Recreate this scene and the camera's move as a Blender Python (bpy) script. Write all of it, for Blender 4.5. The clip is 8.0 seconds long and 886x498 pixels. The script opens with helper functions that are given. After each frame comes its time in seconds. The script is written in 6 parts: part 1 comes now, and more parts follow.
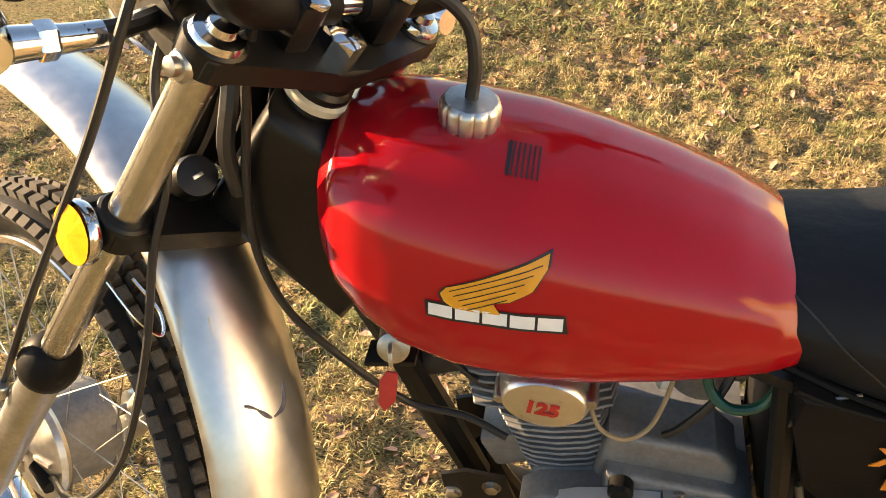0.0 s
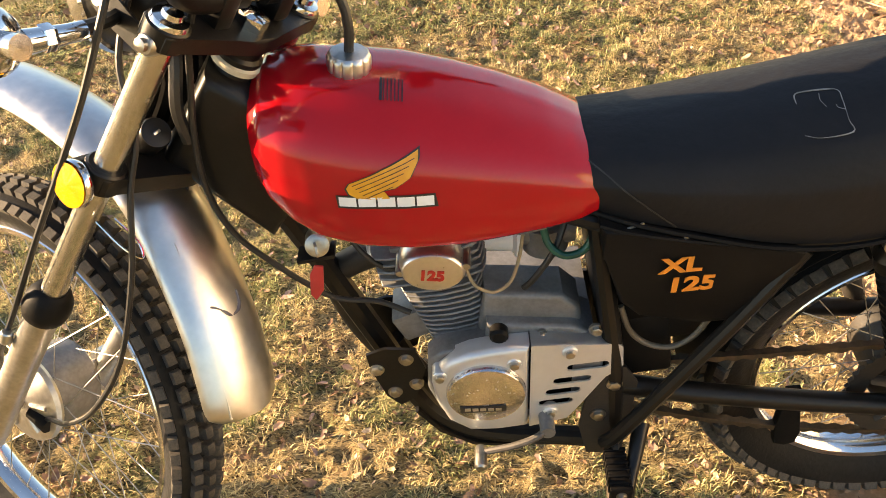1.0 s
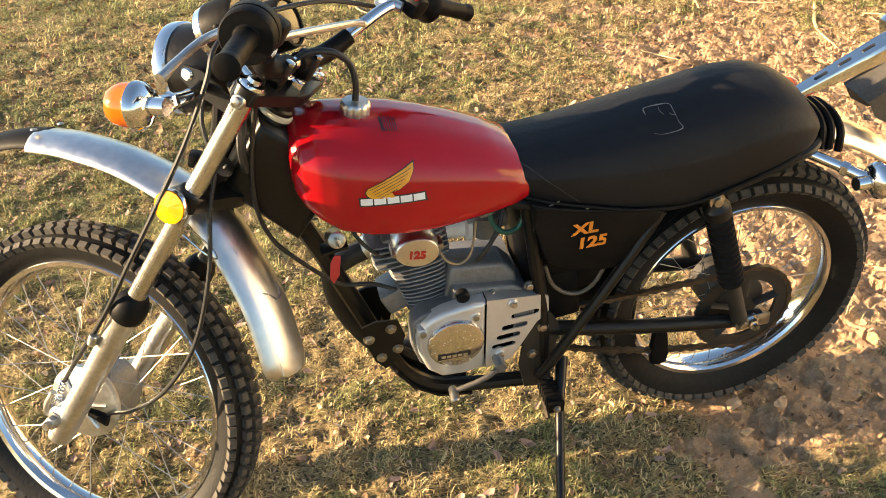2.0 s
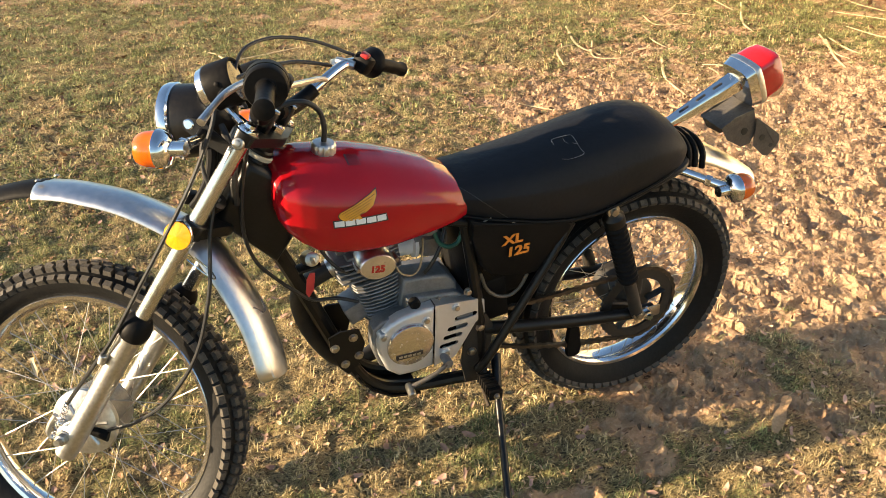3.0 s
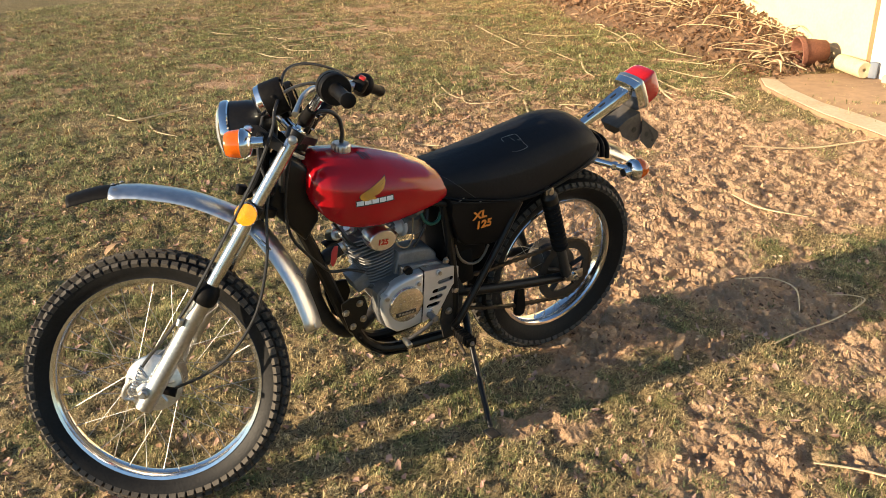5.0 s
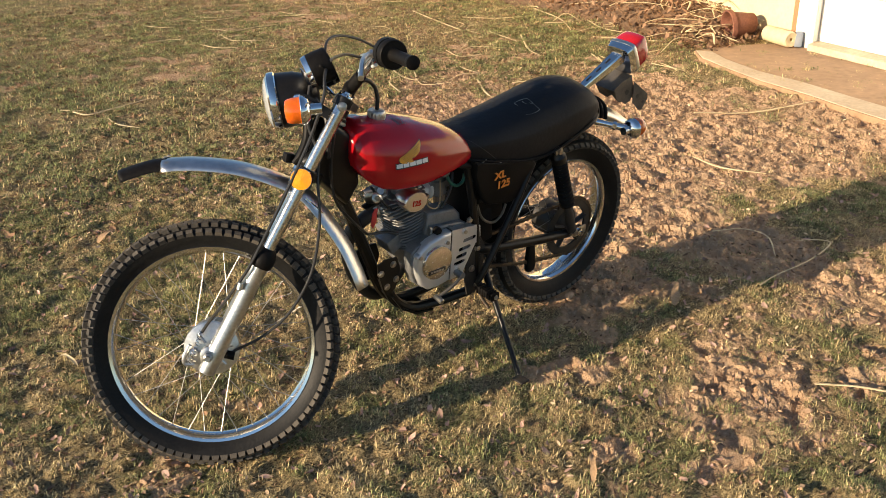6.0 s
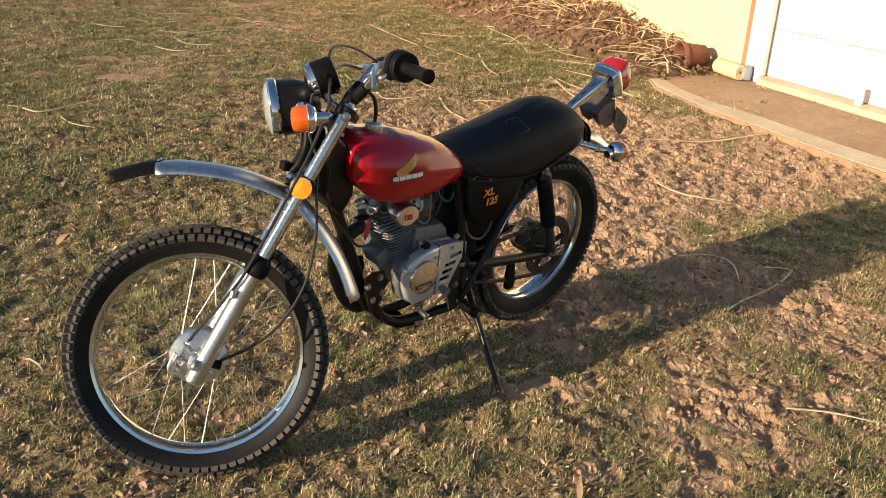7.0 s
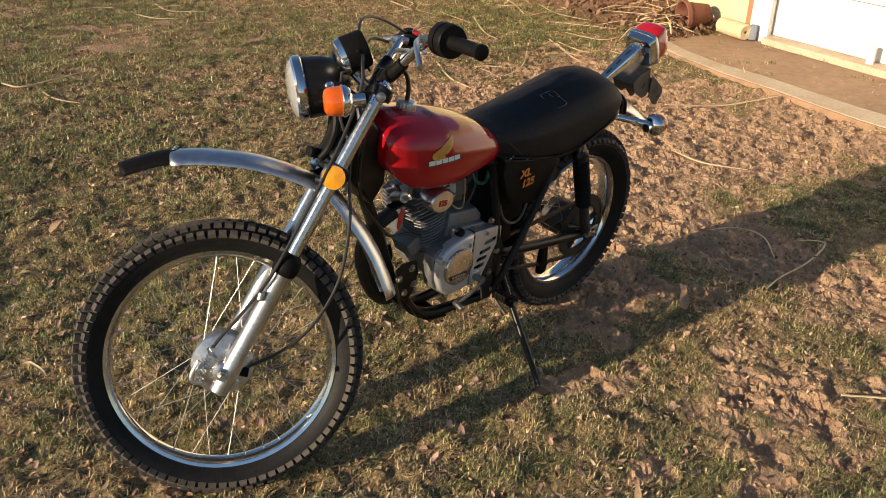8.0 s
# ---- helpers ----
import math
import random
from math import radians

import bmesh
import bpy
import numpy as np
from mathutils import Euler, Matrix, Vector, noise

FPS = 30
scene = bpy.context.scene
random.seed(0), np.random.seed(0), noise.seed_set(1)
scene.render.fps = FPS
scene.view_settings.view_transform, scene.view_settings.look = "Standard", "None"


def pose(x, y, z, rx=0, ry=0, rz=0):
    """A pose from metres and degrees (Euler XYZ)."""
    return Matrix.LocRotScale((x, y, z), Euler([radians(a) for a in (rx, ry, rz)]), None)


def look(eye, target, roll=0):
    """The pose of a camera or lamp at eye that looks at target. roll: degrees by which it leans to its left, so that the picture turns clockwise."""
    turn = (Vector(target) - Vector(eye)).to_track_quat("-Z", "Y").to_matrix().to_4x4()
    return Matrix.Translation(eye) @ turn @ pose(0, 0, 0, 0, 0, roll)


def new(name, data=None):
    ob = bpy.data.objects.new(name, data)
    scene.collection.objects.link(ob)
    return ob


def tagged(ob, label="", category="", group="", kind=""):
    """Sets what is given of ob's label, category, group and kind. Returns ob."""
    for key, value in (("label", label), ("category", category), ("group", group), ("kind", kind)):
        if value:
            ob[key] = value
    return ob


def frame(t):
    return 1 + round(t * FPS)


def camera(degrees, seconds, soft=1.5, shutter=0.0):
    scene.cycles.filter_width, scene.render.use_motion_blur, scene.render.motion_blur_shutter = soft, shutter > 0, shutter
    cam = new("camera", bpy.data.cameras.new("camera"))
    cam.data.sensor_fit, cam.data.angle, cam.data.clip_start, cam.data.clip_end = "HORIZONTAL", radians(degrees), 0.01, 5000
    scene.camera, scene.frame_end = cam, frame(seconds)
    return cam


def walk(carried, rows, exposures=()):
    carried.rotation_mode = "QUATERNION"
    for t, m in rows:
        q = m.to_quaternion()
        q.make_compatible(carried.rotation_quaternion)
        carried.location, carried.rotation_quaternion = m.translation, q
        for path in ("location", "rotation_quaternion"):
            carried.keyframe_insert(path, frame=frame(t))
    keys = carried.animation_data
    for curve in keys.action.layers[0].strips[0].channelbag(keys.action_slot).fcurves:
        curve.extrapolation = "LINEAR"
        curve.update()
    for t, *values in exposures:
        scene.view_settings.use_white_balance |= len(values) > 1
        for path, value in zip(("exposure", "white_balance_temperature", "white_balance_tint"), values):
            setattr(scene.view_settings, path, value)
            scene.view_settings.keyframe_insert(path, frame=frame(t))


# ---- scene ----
cam = camera(53.4, 8.0, soft=0.9)
PATH = [
    (0, (0.076, 0.17, 1.222), (-0.092, 1.774, 0.039), -0.8),
    (0.1, (0.096, 0.123, 1.211), (-0.089, 1.754, 0.068), -1.4),
    (0.2, (0.118, 0.066, 1.199), (-0.079, 1.722, 0.095), -1.6),
    (0.5, (0.142, -0.028, 1.229), (0.018, 1.618, 0.101), -2.9),
    (1, (0.087, -0.146, 1.3), (0.152, 1.476, 0.131), -4.0),
    (1.2, (0.023, -0.22, 1.35), (0.184, 1.383, 0.165), -3.9),
    (2.3, (-0.306, -0.679, 1.488), (0.262, 0.957, 0.489), -2.1),
    (2.5, (-0.36, -0.748, 1.511), (0.273, 0.876, 0.53), -1.7),
    (3, (-0.488, -0.804, 1.542), (0.279, 0.785, 0.601), -1.6),
    (3.5, (-0.707, -0.848, 1.556), (0.156, 0.702, 0.633), -1.9),
    (4, (-0.832, -0.917, 1.56), (0.127, 0.597, 0.672), 0.5),
    (4.5, (-0.969, -1.075, 1.568), (0.075, 0.412, 0.732), 0.4),
    (4.7, (-1.024, -1.133, 1.579), (0.041, 0.349, 0.759), -0.2),
    (5.8, (-1.405, -1.059, 1.572), (-0.175, 0.289, 0.753), -2.2),
    (6, (-1.479, -1.046, 1.561), (-0.236, 0.281, 0.728), -1.8),
    (6.5, (-1.615, -0.989, 1.564), (-0.305, 0.268, 0.725), 1.3),
    (7, (-1.596, -0.92, 1.557), (-0.233, 0.307, 0.756), 2.3),
    (7.5, (-1.544, -0.79, 1.549), (-0.203, 0.442, 0.722), 1.1),
    (8, (-1.544, -0.662, 1.535), (-0.177, 0.506, 0.659), 1.7),
]
walk(cam, [(t, look(eye, target, roll)) for t, eye, target, roll in PATH], [(0.0, 2.11, 8000, 15), (1.0, 2.22, 7900, 15), (2.5, 1.84, 7000, 9), (3.5, 1.50, 6650, 9), (4.5, 1.28, 6350, 9), (6.0, 0.90, 6150, 10), (6.5, 0.92, 6100, 10), (7.0, 0.74, 6100, 11), (7.5, 0.56, 6100, 12), (8.0, 0.5, 6100, 13)])

# ---- light ----
SUN_EL, SUN_AZ = 15.0, 166.0        # the sun's height, and where it stands, from the x axis, in degrees
world = bpy.data.worlds.new("sky")
world.use_nodes = True
scene.world = world
sky = world.node_tree.nodes.new("ShaderNodeTexSky")
sky.sky_type, sky.sun_disc = "NISHITA", False
sky.sun_elevation, sky.sun_rotation = radians(SUN_EL), radians(90 - SUN_AZ)
sky.air_density, sky.dust_density, sky.ozone_density = 1.0, 0.4, 2.0
back = world.node_tree.nodes["Background"]
back.inputs["Strength"].default_value = 0.085
world.node_tree.links.new(sky.outputs[0], back.inputs[0])
sun = bpy.data.lights.new("sun", "SUN")
sun.energy, sun.angle, sun.color = 5.0, radians(0.55), (1.0, 0.78, 0.52)
sun_ob = new("sun", sun)
toward = Vector((math.cos(radians(SUN_AZ)) * math.cos(radians(SUN_EL)), math.sin(radians(SUN_AZ)) * math.cos(radians(SUN_EL)), math.sin(radians(SUN_EL))))
sun_ob.matrix_basis = look(toward * 20, (0, 0, 0))


# ---- materials ----
def mat(name, c1, c2=None, scale=12.0, rough=0.5, metal=0.0, bump=0.0, fine=0.0, coat=0.0, island=0.0, detail=5.0, rvar=0.1, spec=0.5):
    """A surface of two colours that change over a coarse and a fine noise, with its own gloss and relief."""
    m = bpy.data.materials.new(name)
    m.use_nodes = True
    nt = m.node_tree
    n, l = nt.nodes, nt.links
    bsdf = n["Principled BSDF"]
    c2 = c2 or tuple(v * 0.8 for v in c1)
    co = n.new("ShaderNodeTexCoord")
    big = n.new("ShaderNodeTexNoise")
    big.inputs["Scale"].default_value, big.inputs["Detail"].default_value, big.inputs["Roughness"].default_value = scale, detail, 0.6
    l.new(co.outputs["Object"], big.inputs["Vector"])
    ramp = n.new("ShaderNodeMapRange")
    ramp.inputs["From Min"].default_value, ramp.inputs["From Max"].default_value = 0.32, 0.68
    l.new(big.outputs["Fac"], ramp.inputs["Value"])
    mix = n.new("ShaderNodeMix")
    mix.data_type = "RGBA"
    mix.inputs["A"].default_value, mix.inputs["B"].default_value = (*c1, 1), (*c2, 1)
    l.new(ramp.outputs[0], mix.inputs["Factor"])
    small = n.new("ShaderNodeTexNoise")
    small.inputs["Scale"].default_value, small.inputs["Detail"].default_value = scale * 9, 4
    l.new(co.outputs["Object"], small.inputs["Vector"])
    colour = mix.outputs["Result"]
    if fine or island:
        hsv = n.new("ShaderNodeHueSaturation")
        val = n.new("ShaderNodeMapRange")
        val.inputs["To Min"].default_value, val.inputs["To Max"].default_value = 1 - fine - island, 1 + fine + island
        if island:
            geo = n.new("ShaderNodeNewGeometry")
            l.new(geo.outputs["Random Per Island"], val.inputs["Value"])
        else:
            val.inputs["From Min"].default_value, val.inputs["From Max"].default_value = 0.3, 0.7
            l.new(small.outputs["Fac"], val.inputs["Value"])
        l.new(val.outputs[0], hsv.inputs["Value"])
        l.new(colour, hsv.inputs["Color"])
        colour = hsv.outputs["Color"]
    l.new(colour, bsdf.inputs["Base Color"])
    rr = n.new("ShaderNodeMapRange")
    rr.inputs["To Min"].default_value, rr.inputs["To Max"].default_value = max(0.02, rough - rvar), min(1, rough + rvar)
    l.new(small.outputs["Fac"], rr.inputs["Value"])
    l.new(rr.outputs[0], bsdf.inputs["Roughness"])
    bsdf.inputs["Metallic"].default_value = metal
    bsdf.inputs["Coat Weight"].default_value = coat
    bsdf.inputs["Coat Roughness"].default_value = 0.04
    bsdf.inputs["Specular IOR Level"].default_value = spec
    if bump:
        b = n.new("ShaderNodeBump")
        b.inputs["Strength"].default_value, b.inputs["Distance"].default_value = min(1, bump), 0.004
        l.new(small.outputs["Fac"], b.inputs["Height"])
        l.new(b.outputs[0], bsdf.inputs["Normal"])
    return m


RED = mat("red tank paint", (0.40, 0.006, 0.011), (0.35, 0.005, 0.010), 6, 0.12, coat=0.2, rvar=0.03, spec=0.35)
BLACK = mat("black frame paint", (0.006, 0.0056, 0.0052), (0.010, 0.009, 0.008), 18, 0.36, fine=0.2, bump=0.05, spec=0.3)
SATIN = mat("satin black plastic", (0.0055, 0.0052, 0.0052), (0.009, 0.0083, 0.0078), 14, 0.50, fine=0.2, bump=0.06, spec=0.10)
VINYL = mat("black seat vinyl", (0.0065, 0.0067, 0.0080), (0.0105, 0.0105, 0.012), 9, 0.58, bump=0.2, fine=0.15, spec=0.25)
RUBBER = mat("tyre rubber", (0.006, 0.006, 0.006), (0.011, 0.0105, 0.010), 16, 0.55, bump=0.2, fine=0.3, spec=0.22)
KNOB = mat("dusty tread rubber", (0.028, 0.025, 0.022), (0.088, 0.075, 0.058), 30, 0.85, bump=0.2, fine=0.3)
HOSE = mat("black cable sheath", (0.012, 0.012, 0.012), (0.02, 0.019, 0.018), 30, 0.45)
CHROME = mat("chrome", (0.78, 0.78, 0.78), (0.68, 0.67, 0.65), 20, 0.12, 1.0, rvar=0.08)
ALU = mat("satin aluminium", (0.66, 0.65, 0.63), (0.54, 0.53, 0.50), 14, 0.36, 1.0, fine=0.12, bump=0.04)
TUBE = mat("polished fork tube", (0.66, 0.65, 0.63), (0.58, 0.57, 0.54), 14, 0.23, 1.0, fine=0.08, bump=0.02)
FENDER = mat("brushed aluminium fender", (0.66, 0.66, 0.66), (0.56, 0.55, 0.53), 7, 0.33, 1.0, fine=0.07, bump=0.03)
CAST = mat("cast aluminium", (0.24, 0.24, 0.24), (0.15, 0.148, 0.143), 20, 0.5, 0.45, fine=0.12, bump=0.12)
PAINTED = mat("silver painted cover", (0.66, 0.66, 0.655), (0.61, 0.605, 0.59), 9, 0.36, 0.55, fine=0.03, bump=0.02)
SPOKE = mat("dull spoke steel", (0.42, 0.41, 0.39), (0.32, 0.31, 0.29), 20, 0.4, 1.0)
STEEL = mat("zinc bolt steel", (0.50, 0.48, 0.44), (0.32, 0.29, 0.25), 40, 0.35, 1.0)
DULL = mat("dusty black steel", (0.014, 0.0125, 0.011), (0.028, 0.023, 0.018), 25, 0.60, fine=0.3, bump=0.1)
CHAIN = mat("oily chain steel", (0.06, 0.05, 0.04), (0.13, 0.10, 0.07), 60, 0.5, 0.8)
AMBER = mat("amber lens", (0.74, 0.135, 0.006), (0.62, 0.095, 0.005), 30, 0.12, coat=0.6)
YELLOW = mat("amber reflector", (0.95, 0.42, 0.01), (0.9, 0.34, 0.01), 60, 0.25, coat=0.4)
LENS = mat("red lens", (0.5, 0.01, 0.012), (0.42, 0.008, 0.01), 30, 0.18, coat=0.6)
WHITE = mat("white decal", (0.8, 0.8, 0.78), (0.72, 0.72, 0.70), 40, 0.35)
GOLD = mat("gold decal", (0.75, 0.36, 0.03), (0.65, 0.28, 0.02), 60, 0.35)
ORANGE = mat("orange decal", (0.78, 0.27, 0.03), (0.68, 0.22, 0.03), 60, 0.4)
HOLLOW = mat("unlit black inside", (0.004, 0.004, 0.004), (0.005, 0.005, 0.005), 20, 0.95, spec=0.0)
INK = mat("black decal ink", (0.012, 0.012, 0.012), (0.02, 0.018, 0.018), 30, 0.4)
REDINK = mat("red ink", (0.45, 0.02, 0.015), (0.38, 0.015, 0.012), 30, 0.4)
GREEN = mat("green rubber hose", (0.01, 0.10, 0.06), (0.008, 0.06, 0.04), 30, 0.35)


# ---- mesh helpers ----
def spline(pts, k=6):
    """Points on a smooth curve through pts."""
    p = [Vector(q) for q in pts]
    p = [2 * p[0] - p[1]] + p + [2 * p[-1] - p[-2]]
    out = []
    for i in range(1, len(p) - 2):
        for j in range(k):
            t = j / k
            a, b, c, d = p[i - 1:i + 3]
            out.append(0.5 * (2 * b + (c - a) * t + (2 * a - 5 * b + 4 * c - d) * t * t + (3 * b - a - 3 * c + d) * t ** 3))
    return out + [p[-2]]


def rings(bm, loops, closed=True, caps=True):
    """Skins a row of loops of equal length."""
    rows = [[bm.verts.new(q) for q in loop] for loop in loops]
    n = len(rows[0])
    for a, b in zip(rows, rows[1:]):
        for i in range(n if closed else n - 1):
            j = (i + 1) % n
            bm.faces.new((a[i], a[j], b[j], b[i]))
    if caps and closed:
        bm.faces.new(rows[0][::-1])
        bm.faces.new(rows[-1])
    return rows


def tube(bm, pts, r, n=10, k=6, flat=1.0):
    """A round bar along a smooth curve; r is one radius or one for each given point."""
    path = spline(pts, k) if k > 1 else [Vector(q) for q in pts]
    m = len(path)
    up = Vector((0.013, 0.021, 1.0))
    loops = []
    for i, q in enumerate(path):
        d = (path[min(i + 1, m - 1)] - path[max(i - 1, 0)]).normalized()
        s = d.cross(up)
        s = s.normalized() if s.length > 1e-3 else Vector((0, 1, 0))
        up = s.cross(d).normalized()
        if isinstance(r, (list, tuple)):
            f = i / (m - 1) * (len(r) - 1)
            a = min(int(f), len(r) - 2)
            rad = r[a] + (r[a + 1] - r[a]) * (f - a)
        else:
            rad = r
        loops.append([q + rad * (math.cos(2 * math.pi * j / n) * s + flat * math.sin(2 * math.pi * j / n) * up) for j in range(n)])
    rings(bm, loops)


def lathe(bm, prof, origin=(0, 0, 0), axis=(0, 0, 1), n=24, cap=True):
    """Turns a profile of (radius, height) round an axis."""
    z = Vector(axis).normalized()
    x = z.orthogonal().normalized()
    y = z.cross(x)
    o = Vector(origin)
    loops = [[o + z * h + max(r, 1e-4) * (math.cos(2 * math.pi * j / n) * x + math.sin(2 * math.pi * j / n) * y) for j in range(n)] for r, h in prof]
    rings(bm, loops, True, cap)


def torus(bm, prof, n=72, axis_y=0.0, centre=(0, 0, 0)):
    """Turns a closed profile of (radius, y) round the y axis."""
    c = Vector(centre)
    loops = []
    for j in range(n):
        a = 2 * math.pi * j / n
        loops.append([c + Vector((r * math.cos(a), y, r * math.sin(a))) for r, y in prof])
    rings(bm, loops + loops[:1], True, False)
    bmesh.ops.remove_doubles(bm, verts=bm.verts, dist=1e-6)


def box(bm, sx, sy, sz, m=Matrix(), bevel=0.0):
    made = bmesh.ops.create_cube(bm, size=1.0, matrix=m @ Matrix.Diagonal((sx, sy, sz, 1)))["verts"]
    if bevel:
        edges = list({e for v in made for e in v.link_edges})
        bmesh.ops.bevel(bm, geom=edges, offset=bevel, segments=2, affect="EDGES", profile=0.5)


def plate(bm, outline, y0, y1, bevel=0.0, axes="xz"):
    """A slab with an outline in x and z, from y0 to y1."""
    lift = (lambda p, y: (p[0], y, p[1])) if axes == "xz" else (lambda p, y: (p[0], p[1], y))
    lo = [bm.verts.new(lift(p, y0)) for p in outline]
    hi = [bm.verts.new(lift(p, y1)) for p in outline]
    n = len(outline)
    bm.faces.new(lo[::-1])
    top = bm.faces.new(hi)
    for i in range(n):
        bm.faces.new((lo[i], lo[(i + 1) % n], hi[(i + 1) % n], hi[i]))
    if bevel:
        bmesh.ops.bevel(bm, geom=list(top.edges), offset=bevel, segments=3, affect="EDGES", profile=0.5)


def rounded(outline, k=4):
    """A smooth closed outline through the corners given."""
    p = [Vector((*q, 0)) for q in outline]
    n = len(p)
    out = []
    for i in range(n):
        a, b, c, d = p[i - 1], p[i], p[(i + 1) % n], p[(i + 2) % n]
        for j in range(k):
            t = j / k
            q = 0.5 * (2 * b + (c - a) * t + (2 * a - 5 * b + 4 * c - d) * t * t + (3 * b - a - 3 * c + d) * t ** 3)
            out.append((q.x, q.y))
    return out


def part(name, bm, material, parent=None, label="", m=None, sharp=0.6):
    """Links a bmesh as one mesh object under a thing or a part."""
    bmesh.ops.recalc_face_normals(bm, faces=bm.faces)
    for e in bm.edges:
        if len(e.link_faces) == 2 and e.calc_face_angle(0) > sharp:
            e.smooth = False
    for f in bm.faces:
        f.smooth = True
    me = bpy.data.meshes.new(name)
    bm.to_mesh(me)
    bm.free()
    me.materials.append(material)
    ob = new(name, me)
    ob.parent = parent
    if m is not None:
        ob.matrix_basis = m
    if label:
        ob["label"] = label
    return ob


def lettering(name, text, size, material, parent, m, label="", bold=0.0):
    """Writing as flat, slightly raised mesh."""
    cu = bpy.data.curves.new(name, "FONT")
    cu.body, cu.size, cu.extrude, cu.offset = text, size, 0.0006, bold
    cu.align_x, cu.align_y = "CENTER", "CENTER"
    tmp = bpy.data.objects.new(name, cu)
    scene.collection.objects.link(tmp)
    bpy.context.view_layer.update()
    me = bpy.data.meshes.new_from_object(tmp.evaluated_get(bpy.context.evaluated_depsgraph_get()))
    bpy.data.objects.remove(tmp)
    me.materials.clear()
    me.materials.append(material)
    ob = new(name, me)
    ob.parent, ob.matrix_basis = parent, m
    if label:
        ob["label"] = label
    return ob


# ---- the motorcycle: x ahead, y to its left, z up, from the ground under the rear axle ----
BIKE = pose(0.833, 0.8644, -0.004, -6.05, -0.28, 175.81)
RAKE, STEER = radians(33.95), radians(-37.0)
axis = Vector((-math.sin(RAKE), 0, math.cos(RAKE)))
turned = Matrix.Rotation(STEER, 3, axis)
ahead = turned @ Vector((math.cos(RAKE), 0, math.sin(RAKE)))
aside = turned @ Vector((0, 1, 0))
# the fork's own axes: x square to the legs, y left, z up along the legs, from the front axle
FORK = Matrix.Translation((1.3478, 0.004, 0.3385)) @ Matrix((ahead, aside, axis)).transposed().to_4x4()
bike = new("motorcycle")
bike.matrix_basis = BIKE
tagged(bike, "red vintage trail motorcycle with knobbly tyres, leaning on its side stand", "motorcycle")


def bm_new():
    return bmesh.new()


# wheels
def wheel(name, m, rim_r, tyre_r, tyre_w, rim_w, knobs, rows, hub):
    b = bm_new()
    hr, hw = hub
    lathe(b, [(0.012, -hw - 0.012), (0.03, -hw - 0.01), (hr * 0.9, -hw), (hr, -hw + 0.006), (hr, hw - 0.02), (hr * 1.06, hw - 0.018), (hr * 1.06, hw - 0.008), (hr * 0.92, hw), (0.028, hw + 0.006), (0.014, hw + 0.012)], (0, 0, 0), (0, 1, 0), 36)
    w = part(name, b, CAST if name == "front_wheel" else DULL, bike, "cast aluminium drum hub with wire spokes" if name == "front_wheel" else "dark dusty drum hub with wire spokes", m)
    b = bm_new()
    h = rim_w / 2
    torus(b, [(rim_r, h), (rim_r - 0.003, h + 0.003), (rim_r - 0.011, h + 0.001), (rim_r - 0.016, h - 0.005), (rim_r - 0.021, h * 0.45), (rim_r - 0.023, 0), (rim_r - 0.021, -h * 0.45), (rim_r - 0.016, -h + 0.005), (rim_r - 0.011, -h - 0.001), (rim_r - 0.003, -h - 0.003), (rim_r, -h), (rim_r - 0.012, -h + 0.008), (rim_r - 0.015, 0), (rim_r - 0.012, h - 0.008)], 96)
    part("rim", b, CHROME, w, "bright chromed steel rim")
    b = bm_new()
    t = tyre_w / 2
    base = tyre_r - 0.012
    prof = [(rim_r - 0.006, h - 0.002), (rim_r + 0.006, h + 0.006), (rim_r + 0.4 * (base - rim_r), t * 0.93), (rim_r + 0.62 * (base - rim_r), t), (rim_r + 0.85 * (base - rim_r), t * 0.86), (base - 0.002, t * 0.5), (base, 0)]
    torus(b, prof + [(r, -y) for r, y in prof[-2::-1]], 96)
    tyre = part(name.split("_")[0] + "_tyre", b, RUBBER, bike, "black knobbly off-road tyre, dusty tread", m)
    L = 2 * math.pi * tyre_r / knobs
    rest = bm_new()      # the knobs on the forward side
    for j in range(rows):
        f = (j - (rows - 1) / 2) / ((rows - 1) / 2)
        r = base + 0.002 - (0.0 if abs(f) < 0.3 else (abs(f) - 0.3) ** 1.6 * tyre_w * 0.42)
        q = Matrix.Translation((r, f * t * 0.88, 0)) @ Matrix.Rotation(f * 0.75, 4, "Z")
        k, d = tyre_w / rows * 0.43, L * 0.37
        b = bm_new()
        v = [b.verts.new(q @ Vector(c)) for c in ((-0.004, -k, -d), (-0.004, k, -d), (-0.004, k, d), (-0.004, -k, d), (0.012, -k * 0.84, -d * 0.84), (0.012, k * 0.84, -d * 0.84), (0.012, k * 0.84, d * 0.84), (0.012, -k * 0.84, d * 0.84))]
        for c in ((4, 5, 6, 7), (0, 1, 5, 4), (1, 2, 6, 5), (2, 3, 7, 6), (3, 0, 4, 7)):
            b.faces.new([v[i] for i in c])
        first = part("tread_knob", b, KNOB, tyre)
        for i in range(knobs):
            turn = Matrix.Rotation(2 * math.pi * (i + (0.5 if j % 2 else 0) + random.uniform(-0.04, 0.04)) / knobs, 4, "Y")
            if knobs * 0.14 < i < knobs * 0.86:
                o = first
                if o.matrix_basis != Matrix():
                    o = bpy.data.objects.new("tread_knob", first.data)
                    scene.collection.objects.link(o)
                    o.parent = tyre
                o.matrix_basis = turn
            else:
                u = [rest.verts.new(turn @ p.co) for p in first.data.vertices]
                for f in first.data.polygons:
                    rest.faces.new([u[c] for c in f.vertices])
